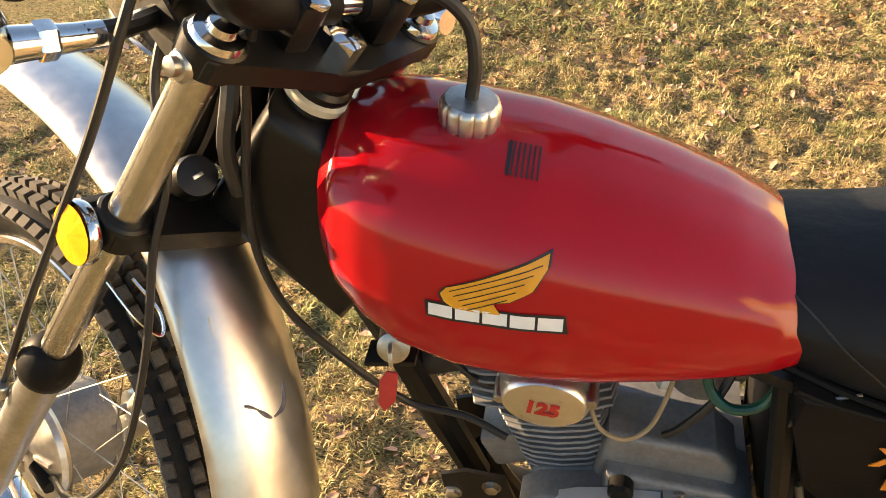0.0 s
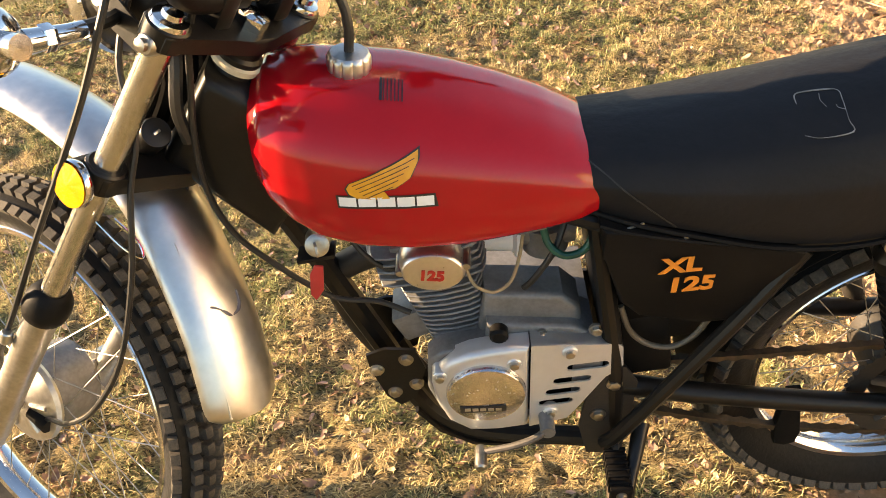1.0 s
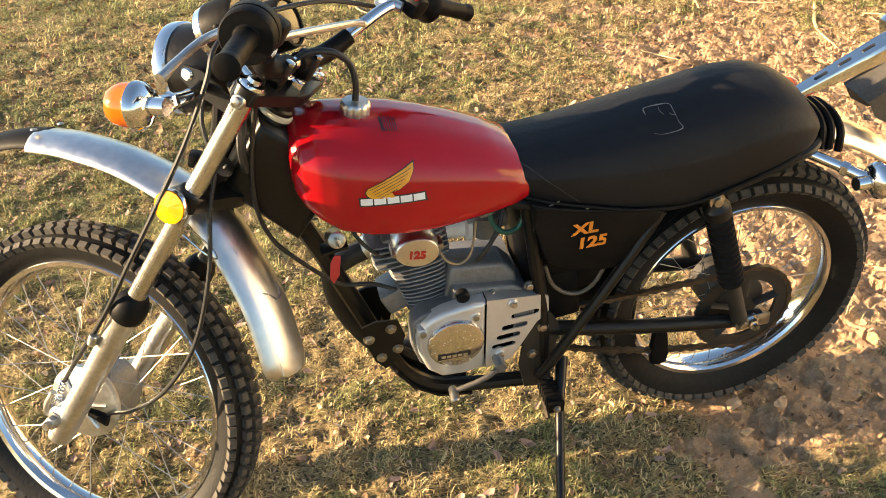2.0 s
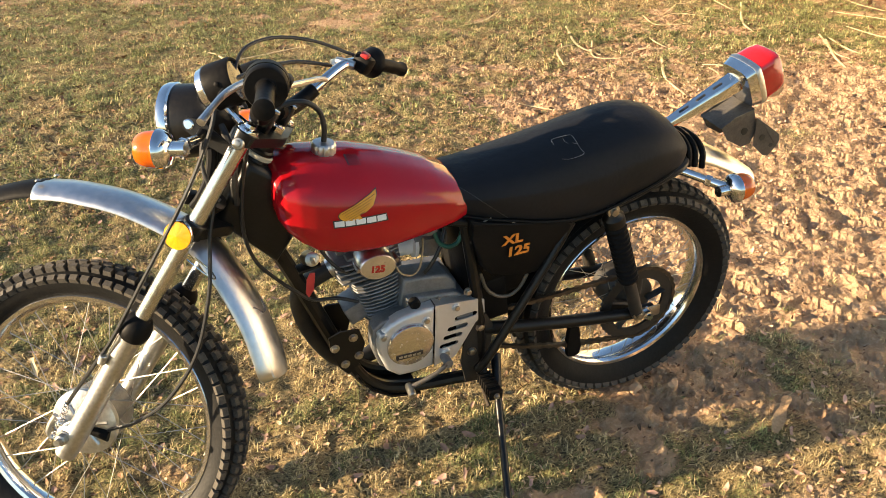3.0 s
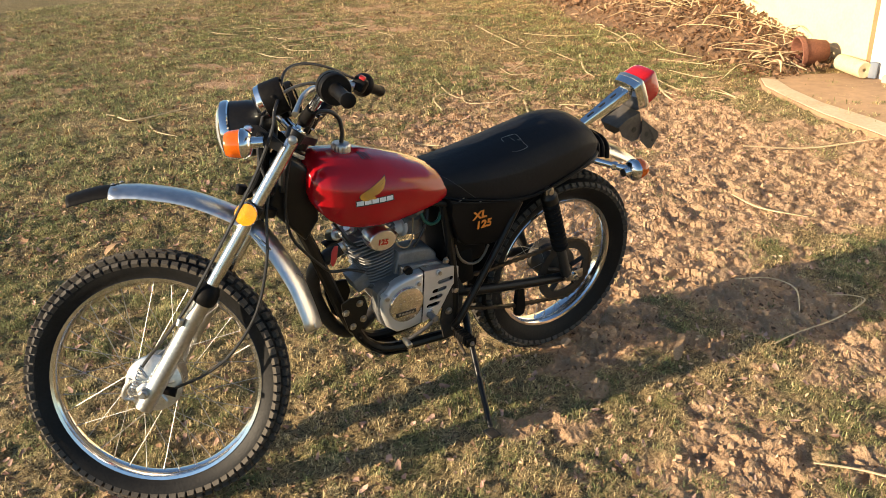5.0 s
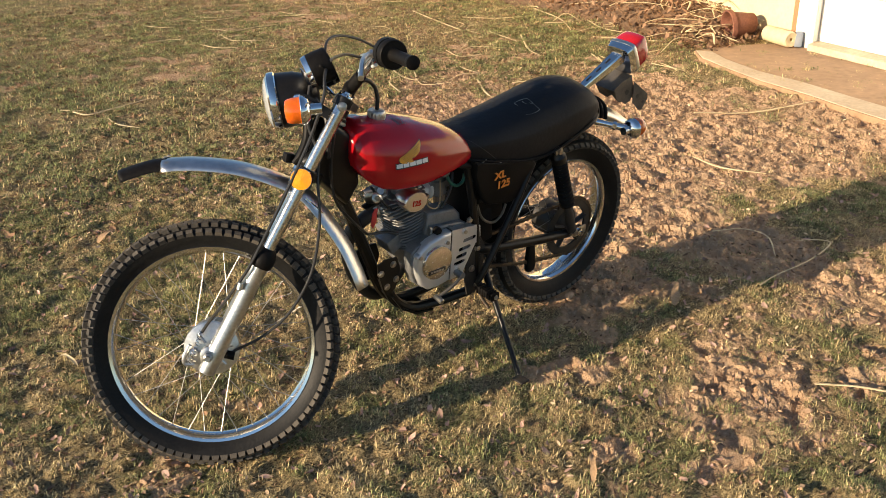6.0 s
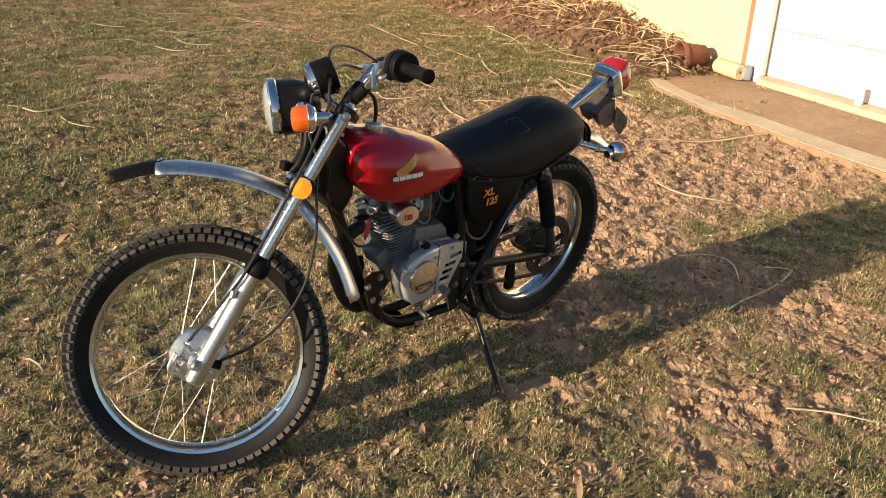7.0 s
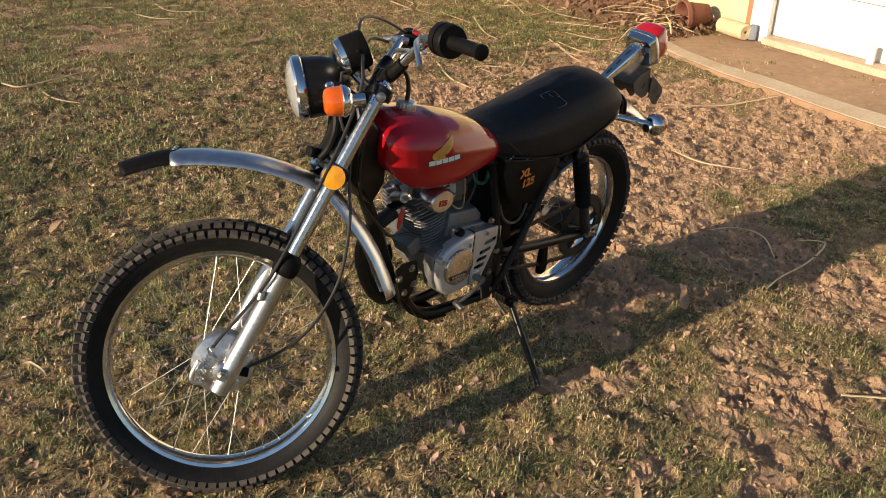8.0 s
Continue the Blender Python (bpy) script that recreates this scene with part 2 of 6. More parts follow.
    tagged(part("tread", rest, KNOB, tyre), kind="stuff")
    sp = {}
    for side in (1, -1):
        for lean in (1, -1):
            b = bm_new()
            a = radians(40) * lean
            foot = Vector((hr * 1.0 * math.cos(a), side * (hw - 0.014), hr * 1.0 * math.sin(a)))
            tip = Vector((rim_r - 0.02, side * 0.004, 0))
            tube(b, [foot, foot + (tip - foot) * 0.92, tip], [0.0009, 0.0009, 0.0020], 6, 1)
            sp[side, lean] = part("spoke", b, SPOKE, w)
            sp[side, lean].matrix_basis = Matrix.Rotation(radians(10 * len(sp)), 4, "Y")
    for i in range(1, 9):
        for (side, lean), o in list(sp.items()):
            c = bpy.data.objects.new("spoke", o.data)
            scene.collection.objects.link(c)
            c.parent = w
            c.matrix_basis = Matrix.Rotation(2 * math.pi * i / 9, 4, "Y") @ o.matrix_basis
    return w


front = wheel("front_wheel", FORK @ Matrix.Translation((-0.005, 0, 0)), 0.2765, 0.343, 0.086, 0.048, 80, 5, (0.066, 0.046))
rear = wheel("rear_wheel", Matrix.Translation((0, 0, 0.3234)), 0.2400, 0.328, 0.110, 0.060, 66, 5, (0.062, 0.055))

# fuel tank
TANK = [(0.924, 0.800, 0.858, 0.056), (0.919, 0.775, 0.874, 0.080), (0.905, 0.752, 0.885, 0.099), (0.88, 0.727, 0.891, 0.113), (0.85, 0.707, 0.891, 0.122), (0.80, 0.693, 0.885, 0.129), (0.74, 0.687, 0.875, 0.131), (0.68, 0.686, 0.858, 0.127), (0.62, 0.691, 0.837, 0.119), (0.57, 0.696, 0.816, 0.110), (0.535, 0.701, 0.797, 0.102), (0.512, 0.707, 0.783, 0.094), (0.499, 0.716, 0.772, 0.082), (0.494, 0.728, 0.762, 0.066)]


def tank_at(x):
    """Lower edge, crown and half width of the tank at x."""
    for a, b in zip(TANK, TANK[1:]):
        if b[0] <= x <= a[0]:
            f = (x - a[0]) / (b[0] - a[0])
            return [a[i] + (b[i] - a[i]) * f for i in (1, 2, 3)]
    return list(TANK[0 if x > 0.9 else -1][1:])


def tank_side(zb, zt, w, k=5):
    """Half a cross-section of the tank, from the belly round the side to the crown."""
    h = zt - zb
    pts = [(0.0, zb + 0.012), (0.72 * w, zb + 0.004), (0.93 * w, zb + 0.05 * h), (1.0 * w, zb + 0.24 * h), (0.97 * w, zb + 0.52 * h), (0.80 * w, zb + 0.78 * h), (0.46 * w, zb + 0.945 * h), (0.0, zt)]
    return [(q.y, q.z) for q in spline([(0, y, z) for y, z in pts], k)]


def loft_y(half, z):
    """How far out a half section lies at z."""
    best = 0.0
    for (y0, z0), (y1, z1) in zip(half, half[1:]):
        if min(z0, z1) <= z <= max(z0, z1) and abs(z1 - z0) > 1e-6:
            best = max(best, y0 + (y1 - y0) * (z - z0) / (z1 - z0))
    return best


def tank_y(x, z):
    """How far out the tank's left side lies at x, z."""
    return loft_y(tank_side(*tank_at(x)), z)


b = bm_new()
loops = []
xs = [q.x for q in spline([(s[0], 0, 0) for s in TANK], 4)]
for x in xs:
    half = tank_side(*tank_at(x))
    loops.append([(x, y, z) for y, z in half] + [(x, -y, z) for y, z in half[-2:0:-1]])
rings(b, loops)
tank = part("fuel_tank", b, RED, bike, "glossy red painted steel fuel tank", sharp=1.2)

# seat
SEAT = [(0.545, 0.725, 0.778, 0.070), (0.53, 0.717, 0.790, 0.088), (0.47, 0.703, 0.793, 0.103), (0.40, 0.690, 0.804, 0.113), (0.30, 0.672, 0.824, 0.123), (0.20, 0.672, 0.846, 0.127), (0.10, 0.700, 0.863, 0.128), (0.03, 0.722, 0.861, 0.124), (-0.02, 0.738, 0.841, 0.114), (-0.048, 0.750, 0.812, 0.100), (-0.060, 0.762, 0.792, 0.080)]


def seat_side(zb, zt, w):
    h = zt - zb
    return [(q.y, q.z) for q in spline([(0, 0, zb), (0, 0.85 * w, zb), (0, 0.97 * w, zb + 0.07 * h), (0, w, zb + 0.45 * h), (0, 0.95 * w, zb + 0.60 * h), (0, 0.85 * w, zb + 0.735 * h), (0, 0.70 * w, zb + 0.845 * h), (0, 0.35 * w, zb + 0.96 * h), (0, 0, zt)], 4)]


def seat_z(x, y):
    """How high the seat's cover lies at x, y."""
    for a, c in zip(SEAT, SEAT[1:]):
        if c[0] <= x <= a[0]:
            f = (x - a[0]) / (c[0] - a[0])
            half = seat_side(*[a[i] + (c[i] - a[i]) * f for i in (1, 2, 3)])
            return max([z0 + (z1 - z0) * (y - y0) / ((y1 - y0) or 1) for (y0, z0), (y1, z1) in zip(half, half[1:]) if min(y0, y1) <= y <= max(y0, y1)], default=0.8)
    return 0.8


def seat_y(x, z):
    """How far out the seat's left side lies at x, z."""
    for a, c in zip(SEAT, SEAT[1:]):
        if c[0] <= x <= a[0]:
            f = (x - a[0]) / (c[0] - a[0])
            return loft_y(seat_side(*[a[i] + (c[i] - a[i]) * f for i in (1, 2, 3)]), z)
    return 0.1


b = bm_new()
loops = []
for x, zb, zt, w in SEAT:
    half = seat_side(zb, zt, w)
    loops.append([(x, y, z) for y, z in half] + [(x, -y, z) for y, z in half[-2:0:-1]])
fine = []
for j in range(len(loops[0])):
    fine.append(spline([l[j] for l in loops], 4))
rings(b, [list(r) for r in zip(*fine)])
seat = part("seat", b, VINYL, bike, "long black vinyl dual seat with a torn patch on top", sharp=1.2)

# fork
def leg(v):
    b = bm_new()
    lathe(b, [(0.010, -0.052), (0.022, -0.046), (0.024, -0.01), (0.0235, 0.03), (0.0225, 0.12), (0.0225, 0.260), (0.024, 0.265), (0.024, 0.285)], (-0.018, v, 0), (0, 0, 1), 24)
    lathe(b, [(0.014, -0.012), (0.024, -0.01), (0.024, 0.012), (0.012, 0.016)], (-0.006, v, 0.0), (0, 1, 0), 16)
    s = part("fork_leg", b, ALU, bike, "polished aluminium fork leg with black dust boot", FORK)
    b = bm_new()
    lathe(b, [(0.0165, 0.255), (0.0165, 0.735)], (-0.018, v, 0), (0, 0, 1), 24)
    part("stanchion", b, TUBE, s, "satin metal upper fork tube")
    b = bm_new()
    lathe(b, [(0.0245, 0.268), (0.029, 0.273), (0.0315, 0.286), (0.030, 0.303), (0.023, 0.319), (0.0175, 0.323)], (-0.018, v, 0), (0, 0, 1), 24)
    part("dust_boot", b, SATIN, s, "black rubber dust boot")
    return s


for v in (0.105, -0.105):
    leg(v)


def bar(name, pts, r, material, parent=bike, label="", m=None, n=10, k=6, flat=1.0):
    b = bm_new()
    tube(b, pts, r, n, k, flat)
    return part(name, b, material, parent, label, m)


def turned_part(name, prof, origin, direction, material, parent=bike, label="", m=None, n=24):
    b = bm_new()
    lathe(b, prof, origin, direction, n)
    return part(name, b, material, parent, label, m)


def block(name, size, centre, material, parent=bike, label="", m=None, rot=(0, 0, 0), bevel=0.004):
    b = bm_new()
    box(b, *size, pose(*centre, *rot), bevel)
    return part(name, b, material, parent, label, m)


def slab(name, outline, y0, y1, material, parent=bike, label="", m=None, bevel=0.003):
    b = bm_new()
    plate(b, outline, y0, y1, bevel)
    return part(name, b, material, parent, label, m)


def pierced(name, outline, holes, y0, y1, material, parent=bike, label=""):
    """A slab from y0 to y1 with openings through it."""
    b = bm_new()
    edges = []
    for loop in (outline, *holes):
        v = [b.verts.new((x, y0, z)) for x, z in loop]
        edges += [b.edges.new((v[i], v[(i + 1) % len(v)])) for i in range(len(v))]
    bmesh.ops.triangle_fill(b, use_beauty=True, edges=edges, normal=(0, 1, 0))
    got = bmesh.ops.extrude_face_region(b, geom=list(b.faces))
    bmesh.ops.translate(b, verts=[v for v in got["geom"] if isinstance(v, bmesh.types.BMVert)], vec=(0, y1 - y0, 0))
    return part(name, b, material, parent, label)


def bolt(x, y, z, parent, r=0.007, m=None, direction=(0, 1, 0), material=None):
    b = bm_new()
    lathe(b, [(r * 1.35, -0.004), (r * 1.35, 0.0)], (x, y, z), direction, 14)
    lathe(b, [(r, 0.0), (r, 0.005), (r * 0.8, 0.006)], (x, y, z), direction, 6)
    return part("bolt", b, material or STEEL, parent, "", m)


def head(w, u=-0.035, v=0.0):
    """A point of the fixed steering head, w along its axis."""
    return Vector((1.3518, 0, 0.3354)) + Vector((math.cos(RAKE), 0, math.sin(RAKE))) * u + axis * w + Vector((0, v, 0))


# tank fittings
b = bm_new()
loops = []
for r, z in ((0.016, -0.012), (0.0235, -0.010), (0.0250, -0.006), (0.0250, 0.0125), (0.0240, 0.0165), (0.0215, 0.0185), (0.006, 0.0195)):
    flute = 0.0013 if -0.008 < z < 0.015 else 0.0004
    loops.append([((r - flute * (1 - abs(math.cos(6 * a)) ** 0.35 * 2)) * math.cos(a), (r - flute * (1 - abs(math.cos(6 * a)) ** 0.35 * 2)) * math.sin(a), z) for a in (2 * math.pi * i / 96 for i in range(96))])
rings(b, loops)
part("filler_cap", b, ALU, tank, "fluted dull metal filler cap", Matrix.Translation((0.801, 0.008, 0.884)) @ Matrix.Rotation(radians(-6), 4, "Y"))
bar("vent_hose", [(0.799, 0.008, 0.902), (0.796, 0.006, 0.935), (0.803, 0.002, 0.968), (0.830, 0.004, 0.992), (0.868, 0.004, 0.995), (0.905, 0.0, 0.975), (0.925, -0.004, 0.945)], 0.0058, HOSE, tank, "black rubber vent hose", n=10)


def on_tank(name, outline, lift, material, label="", cut=6):
    """A thin decal with an outline in x and z, laid on the tank's left side."""
    b = bm_new()
    pts = []
    for (x0, z0), (x1, z1) in zip(outline, outline[1:] + outline[:1]):
        pts += [(x0 + (x1 - x0) * i / cut, z0 + (z1 - z0) * i / cut) for i in range(cut)]
    v = [b.verts.new((x, 0, z)) for x, z in pts]
    e = [b.edges.new((v[i], v[(i + 1) % len(v)])) for i in range(len(v))]
    bmesh.ops.triangle_fill(b, use_beauty=True, edges=e, normal=(0, 1, 0))
    bmesh.ops.subdivide_edges(b, edges=list(b.edges), cuts=1)
    for q in b.verts:
        q.co.y = tank_y(q.co.x, q.co.z) + lift
    return part(name, b, material, tank, label, sharp=3)


def logo(px, py):
    return (0.819 - (px - 766) * 0.000466, 0.782 + (535 - py) * 0.00047 + (px - 766) * 0.000033)


WING = [(790, 512), (800, 500), (850, 488), (900, 472), (972, 448), (970, 470), (948, 505), (910, 524), (882, 527), (896, 549), (850, 546), (815, 540), (797, 527)]
on_tank("emblem_edge", [logo(881 + (x - 881) * 1.05, 503 + (y - 503) * 1.10) for x, y in WING], 0.0011, INK)
on_tank("emblem", [logo(x, y) for x, y in WING], 0.0017, GOLD, "plain gold wing shape edged in black")
for i in range(5):
    x0, x1, y0, y1 = 806 + 8 * i, 962 - 14 * i, 505 + 9 * i, 462 + 14 * i
    on_tank("feather_line", [logo(x0, y0), logo(x1, y1), logo(x1, y1 + 2), logo(x0, y0 + 2)], 0.0021, INK, cut=3)
on_tank("wordmark_edge", [logo(762, 528), logo(805, 532), logo(905, 543), logo(1008, 553), logo(1014, 590), logo(905, 580), logo(765, 565)], 0.0011, INK)
for i in range(5):
    x0, x1 = 769 + 48 * i, 769 + 48 * i + 43
    d = (x0 - 769) * 0.105
    on_tank("wordmark_bar", [logo(x0, 533 + d), logo(x1, 537 + d), logo(x1, 563 + d), logo(x0, 559 + d)], 0.0017, WHITE, "white bar of the wordmark", cut=3)
for i in range(7):
    x0 = 0.765 - 0.0042 * i
    q = [(x0, 0.874), (x0, 0.849), (x0 - (0.003 if i == 0 else 0.0014), 0.849), (x0 - (0.003 if i == 0 else 0.0014), 0.874)]
    b = bm_new()
    v = []
    for x, z in q:
        y = 0.026 if z > 0.86 else 0.062
        half = tank_side(*tank_at(x))
        zz = max(z1 for (y1, z1) in [(y0 + (y2 - y0) * (y - y0) / ((y2 - y0) or 1), z0 + (z2 - z0) * (y - y0) / ((y2 - y0) or 1)) for (y0, z0), (y2, z2) in zip(half, half[1:]) if min(y0, y2) <= y <= max(y0, y2) and y0 != y2])
        v.append(b.verts.new((x, y, zz + 0.0016)))
    b.faces.new(v)
    part("warning_print", b, INK, tank, "small black warning print, not readable")

# seat trim and tear
bar("seat_strap", [(x, seat_y(x, z) + 0.001, z) for x, z in ((0.524, 0.776), (0.505, 0.766), (0.48, 0.748), (0.45, 0.724), (0.418, 0.697))], 0.0011, HOSE, seat, n=5)
TEAR = [(0.28, 0.043), (0.279, 0.029), (0.271, 0.026), (0.25, 0.029), (0.233, 0.035), (0.231, 0.051), (0.23, 0.076), (0.228, 0.09), (0.261, 0.09), (0.279, 0.084)]
b = bm_new()
tube(b, [(x, y, seat_z(x, y) + 0.0006) for x, y in TEAR], [0.0004, 0.0010, 0.0007, 0.0012, 0.0004, 0.0006, 0.0004, 0.0010, 0.0005, 0.0004], 5, 5)
LINT = mat("frayed seat backing", (0.34, 0.33, 0.31), (0.10, 0.10, 0.10), 60, 0.9, bump=0.3)
part("tear", b, LINT, seat, "pale frayed edge of a torn patch")
for a, c in [((0.253, 0.034), (0.249, 0.055)), ((0.239, 0.055), (0.23, 0.063))]:
    q = [(a[0] + (c[0] - a[0]) * f + 0.003 * math.sin(3 * f), a[1] + (c[1] - a[1]) * f) for f in (0, 0.5, 1)]
    bar("fray", [(x, y, seat_z(x, y) + 0.0005) for x, y in q], 0.0004, LINT, seat, n=5, k=3)
bar("seat_base_trim", [(0.528, 0.088, 0.716), (0.47, 0.104, 0.702), (0.40, 0.114, 0.688), (0.30, 0.124, 0.671), (0.20, 0.128, 0.672), (0.10, 0.126, 0.699), (0.0, 0.115, 0.732), (-0.045, 0.09, 0.752)], 0.004, SATIN, seat, n=6)
block("trim_clip", (0.028, 0.003, 0.0032), (0.470, 0.1070, 0.700), ALU, seat, "worn pale trim clip", rot=(0, 14, 8), bevel=0.001)
block("trim_clip", (0.008, 0.003, 0.0045), (0.405, 0.1155, 0.687), ALU, seat, "", rot=(0, 14, 8), bevel=0.001)

# frame
b = bm_new()
lathe(b, [(0.022, 0.545), (0.026, 0.55), (0.026, 0.565), (0.022, 0.575), (0.022, 0.665), (0.027, 0.672), (0.027, 0.69), (0.024, 0.695)], (1.3518 - 0.035 * math.cos(RAKE), 0, 0.3354 - 0.035 * math.sin(RAKE)), axis, 24)
frame_ob = part("frame_head", b, BLACK, bike, "black painted steering head")
turned_part("lock_ring", [(0.0265, 0.694), (0.031, 0.696), (0.031, 0.703), (0.0265, 0.706)], (1.3518 - 0.035 * math.cos(RAKE), 0, 0.3354 - 0.035 * math.sin(RAKE)), axis, mat("greased bearing ring", (0.62, 0.58, 0.46), (0.48, 0.43, 0.32), 40, 0.4), frame_ob, "pale greased bearing ring")
turned_part("ring_cover", [(0.0255, 0.700), (0.0285, 0.7075), (0.0280, 0.712), (0.0240, 0.716), (0.0240, 0.737)], (1.3518 - 0.035 * math.cos(RAKE), 0, 0.3354 - 0.035 * math.sin(RAKE)), axis, BLACK, frame_ob, "black bearing cover")
b = bm_new()
plate(b, [(head(0.690, -0.006).x, head(0.690, -0.006).z), (0.905, 0.862), (0.885, 0.80), (0.885, 0.71), (0.925, 0.655), (head(0.548, -0.006).x, head(0.548, -0.006).z)], -0.050, 0.050, 0.016)
part("gusset", b, BLACK, frame_ob, "black steel head gusset")
bar("backbone", [head(0.665), (0.90, 0, 0.85), (0.80, 0, 0.80), (0.65, 0, 0.755), (0.52, 0, 0.70)], 0.022, BLACK, frame_ob)
bar("down_tube", [head(0.575), (0.935, 0, 0.70), (0.895, 0, 0.615), (0.855, 0, 0.515), (0.82, 0, 0.425), (0.795, 0, 0.360)], 0.0185, BLACK, frame_ob, "black frame down tube")
for s in (1, -1):
    bar("cradle_tube", [(0.792, 0.030 * s, 0.372), (0.768, 0.028 * s, 0.312), (0.735, 0.032 * s, 0.258), (0.680, 0.036 * s, 0.220), (0.60, 0.042 * s, 0.207), (0.51, 0.052 * s, 0.208), (0.455, 0.075 * s, 0.230), (0.45, 0.085 * s, 0.30)], 0.0165, BLACK, frame_ob, "black lower frame tube")
    bar("seat_rail", [(0.66, 0.05 * s, 0.73), (0.52, 0.085 * s, 0.695), (0.40, 0.095 * s, 0.668), (0.27, 0.100 * s, 0.655), (0.14, 0.102 * s, 0.668), (0.02, 0.098 * s, 0.705), (-0.06, 0.080 * s, 0.725), (-0.10, 0.03 * s, 0.735)], 0.0115, BLACK, frame_ob)
    bar("rear_stay", [(0.250, 0.106 * s, 0.650), (0.318, 0.120 * s, 0.545), (0.388, 0.128 * s, 0.435), (0.456, 0.128 * s, 0.318), (0.478, 0.120 * s, 0.280)], 0.0112, BLACK, frame_ob, "black diagonal frame tube")
    bar("pivot_tube", [(0.51, 0.075 * s, 0.70), (0.492, 0.088 * s, 0.58), (0.472, 0.095 * s, 0.45), (0.462, 0.095 * s, 0.34), (0.455, 0.09 * s, 0.24)], 0.014, BLACK, frame_ob)
    b = bm_new()
    plate(b, [(0.828, 0.430), (0.80, 0.442), (0.755, 0.437), (0.742, 0.395), (0.760, 0.330), (0.785, 0.312), (0.805, 0.335), (0.825, 0.40)], 0.052 * s, 0.057 * s)
    part("engine_plate", b, BLACK, frame_ob, "black engine mounting plate")
    b = bm_new()
    plate(b, [(0.505, 0.395), (0.49, 0.435), (0.455, 0.435), (0.435, 0.40), (0.44, 0.30), (0.465, 0.23), (0.50, 0.235), (0.515, 0.30)], 0.098 * s, 0.104 * s)
    part("pivot_plate", b, DULL, frame_ob, "dusty black pivot plate")
for x, z in ((0.815, 0.398), (0.770, 0.418), (0.792, 0.345), (0.758, 0.362)):
    bolt(x, 0.058, z, frame_ob, 0.0085)
for x, z in ((0.469, 0.400), (0.488, 0.33), (0.462, 0.262)):
    bolt(x, 0.106, z, frame_ob, 0.009)
b = bm_new()
plate(b, [(0.765, 0.290), (0.728, 0.235), (0.675, 0.198), (0.60, 0.186), (0.60, 0.192), (0.673, 0.204), (0.724, 0.240), (0.760, 0.292)], -0.055, 0.055)
part("skid_plate", b, BLACK, frame_ob, "black steel skid plate")

# exhaust
bar("exhaust_pipe", [(0.795, 0.0, 0.585), (0.835, -0.008, 0.562), (0.868, -0.030, 0.515), (0.862, -0.052, 0.430), (0.832, -0.060, 0.345), (0.785, -0.064, 0.270), (0.725, -0.075, 0.232), (0.650, -0.100, 0.245), (0.52, -0.135, 0.33), (0.36, -0.150, 0.45), (0.2, -0.150, 0.52)], 0.0205, DULL, bike, "matt black exhaust pipe", n=14)
turned_part("silencer", [(0.022, 0.0), (0.042, 0.04), (0.044, 0.06), (0.044, 0.34), (0.03, 0.37), (0.016, 0.38)], (0.2, -0.150, 0.52), (-1, 0, 0.22), DULL, bike, "matt black silencer")

# engine
b = bm_new()
plate(b, [(0.735, 0.462), (0.715, 0.480), (0.655, 0.490), (0.500, 0.486), (0.486, 0.46), (0.49, 0.40), (0.53, 0.345), (0.60, 0.330), (0.69, 0.327), (0.722, 0.355), (0.738, 0.405)], 0.066, 0.103, 0.006)
plate(b, [(0.725, 0.470), (0.712, 0.478), (0.655, 0.490), (0.500, 0.486), (0.49, 0.40), (0.53, 0.345), (0.60, 0.330), (0.66, 0.335), (0.69, 0.38), (0.70, 0.43)], -0.100, 0.066, 0.006)
plate(b, [(0.664, 0.470), (0.652, 0.561), (0.545, 0.551), (0.520, 0.525), (0.512, 0.470)], 0.012, 0.072, 0.010)
plate(b, [(0.655, 0.46), (0.650, 0.520), (0.53, 0.508), (0.500, 0.49), (0.498, 0.46)], 0.02, 0.090, 0.008)
box(b, 0.055, 0.07, 0.05, pose(0.752, 0.012, 0.478, 0, 25, 0), 0.006)
engine = part("engine", b, CAST, bike, "bare aluminium single-cylinder engine, dusty castings")
# cylinder and fins, the axis leaning ahead
cyl_axis = Vector((0.16, 0, 1)).normalized()
foot = Vector((0.6863, 0, 0.452))
turned_part("cylinder", [(0.047, 0.0), (0.047, 0.19)], foot, cyl_axis, CAST, engine, "cast aluminium cylinder")


def fin(name, h, wx, wy, th, dx=0.0, material=CAST):
    b = bm_new()
    c = 0.022
    o = rounded([(-wx + c, -wy), (wx - c, -wy), (wx, -wy + c), (wx, wy - c), (wx - c, wy), (-wx + c, wy), (-wx, wy - c), (-wx, -wy + c)], 2)
    at = foot + cyl_axis * h
    m = Matrix.Translation(at + Vector((dx, 0, 0))) @ Matrix.Rotation(math.atan2(0.16, 1), 4, "Y")
    rings(b, [[m @ Vector((x * 0.985, y * 0.985, -th)) for x, y in o], [m @ Vector((x, y, -th * 0.4)) for x, y in o], [m @ Vector((x, y, th * 0.4)) for x, y in o], [m @ Vector((x * 0.985, y * 0.985, th)) for x, y in o]])
    return part(name, b, material, engine)


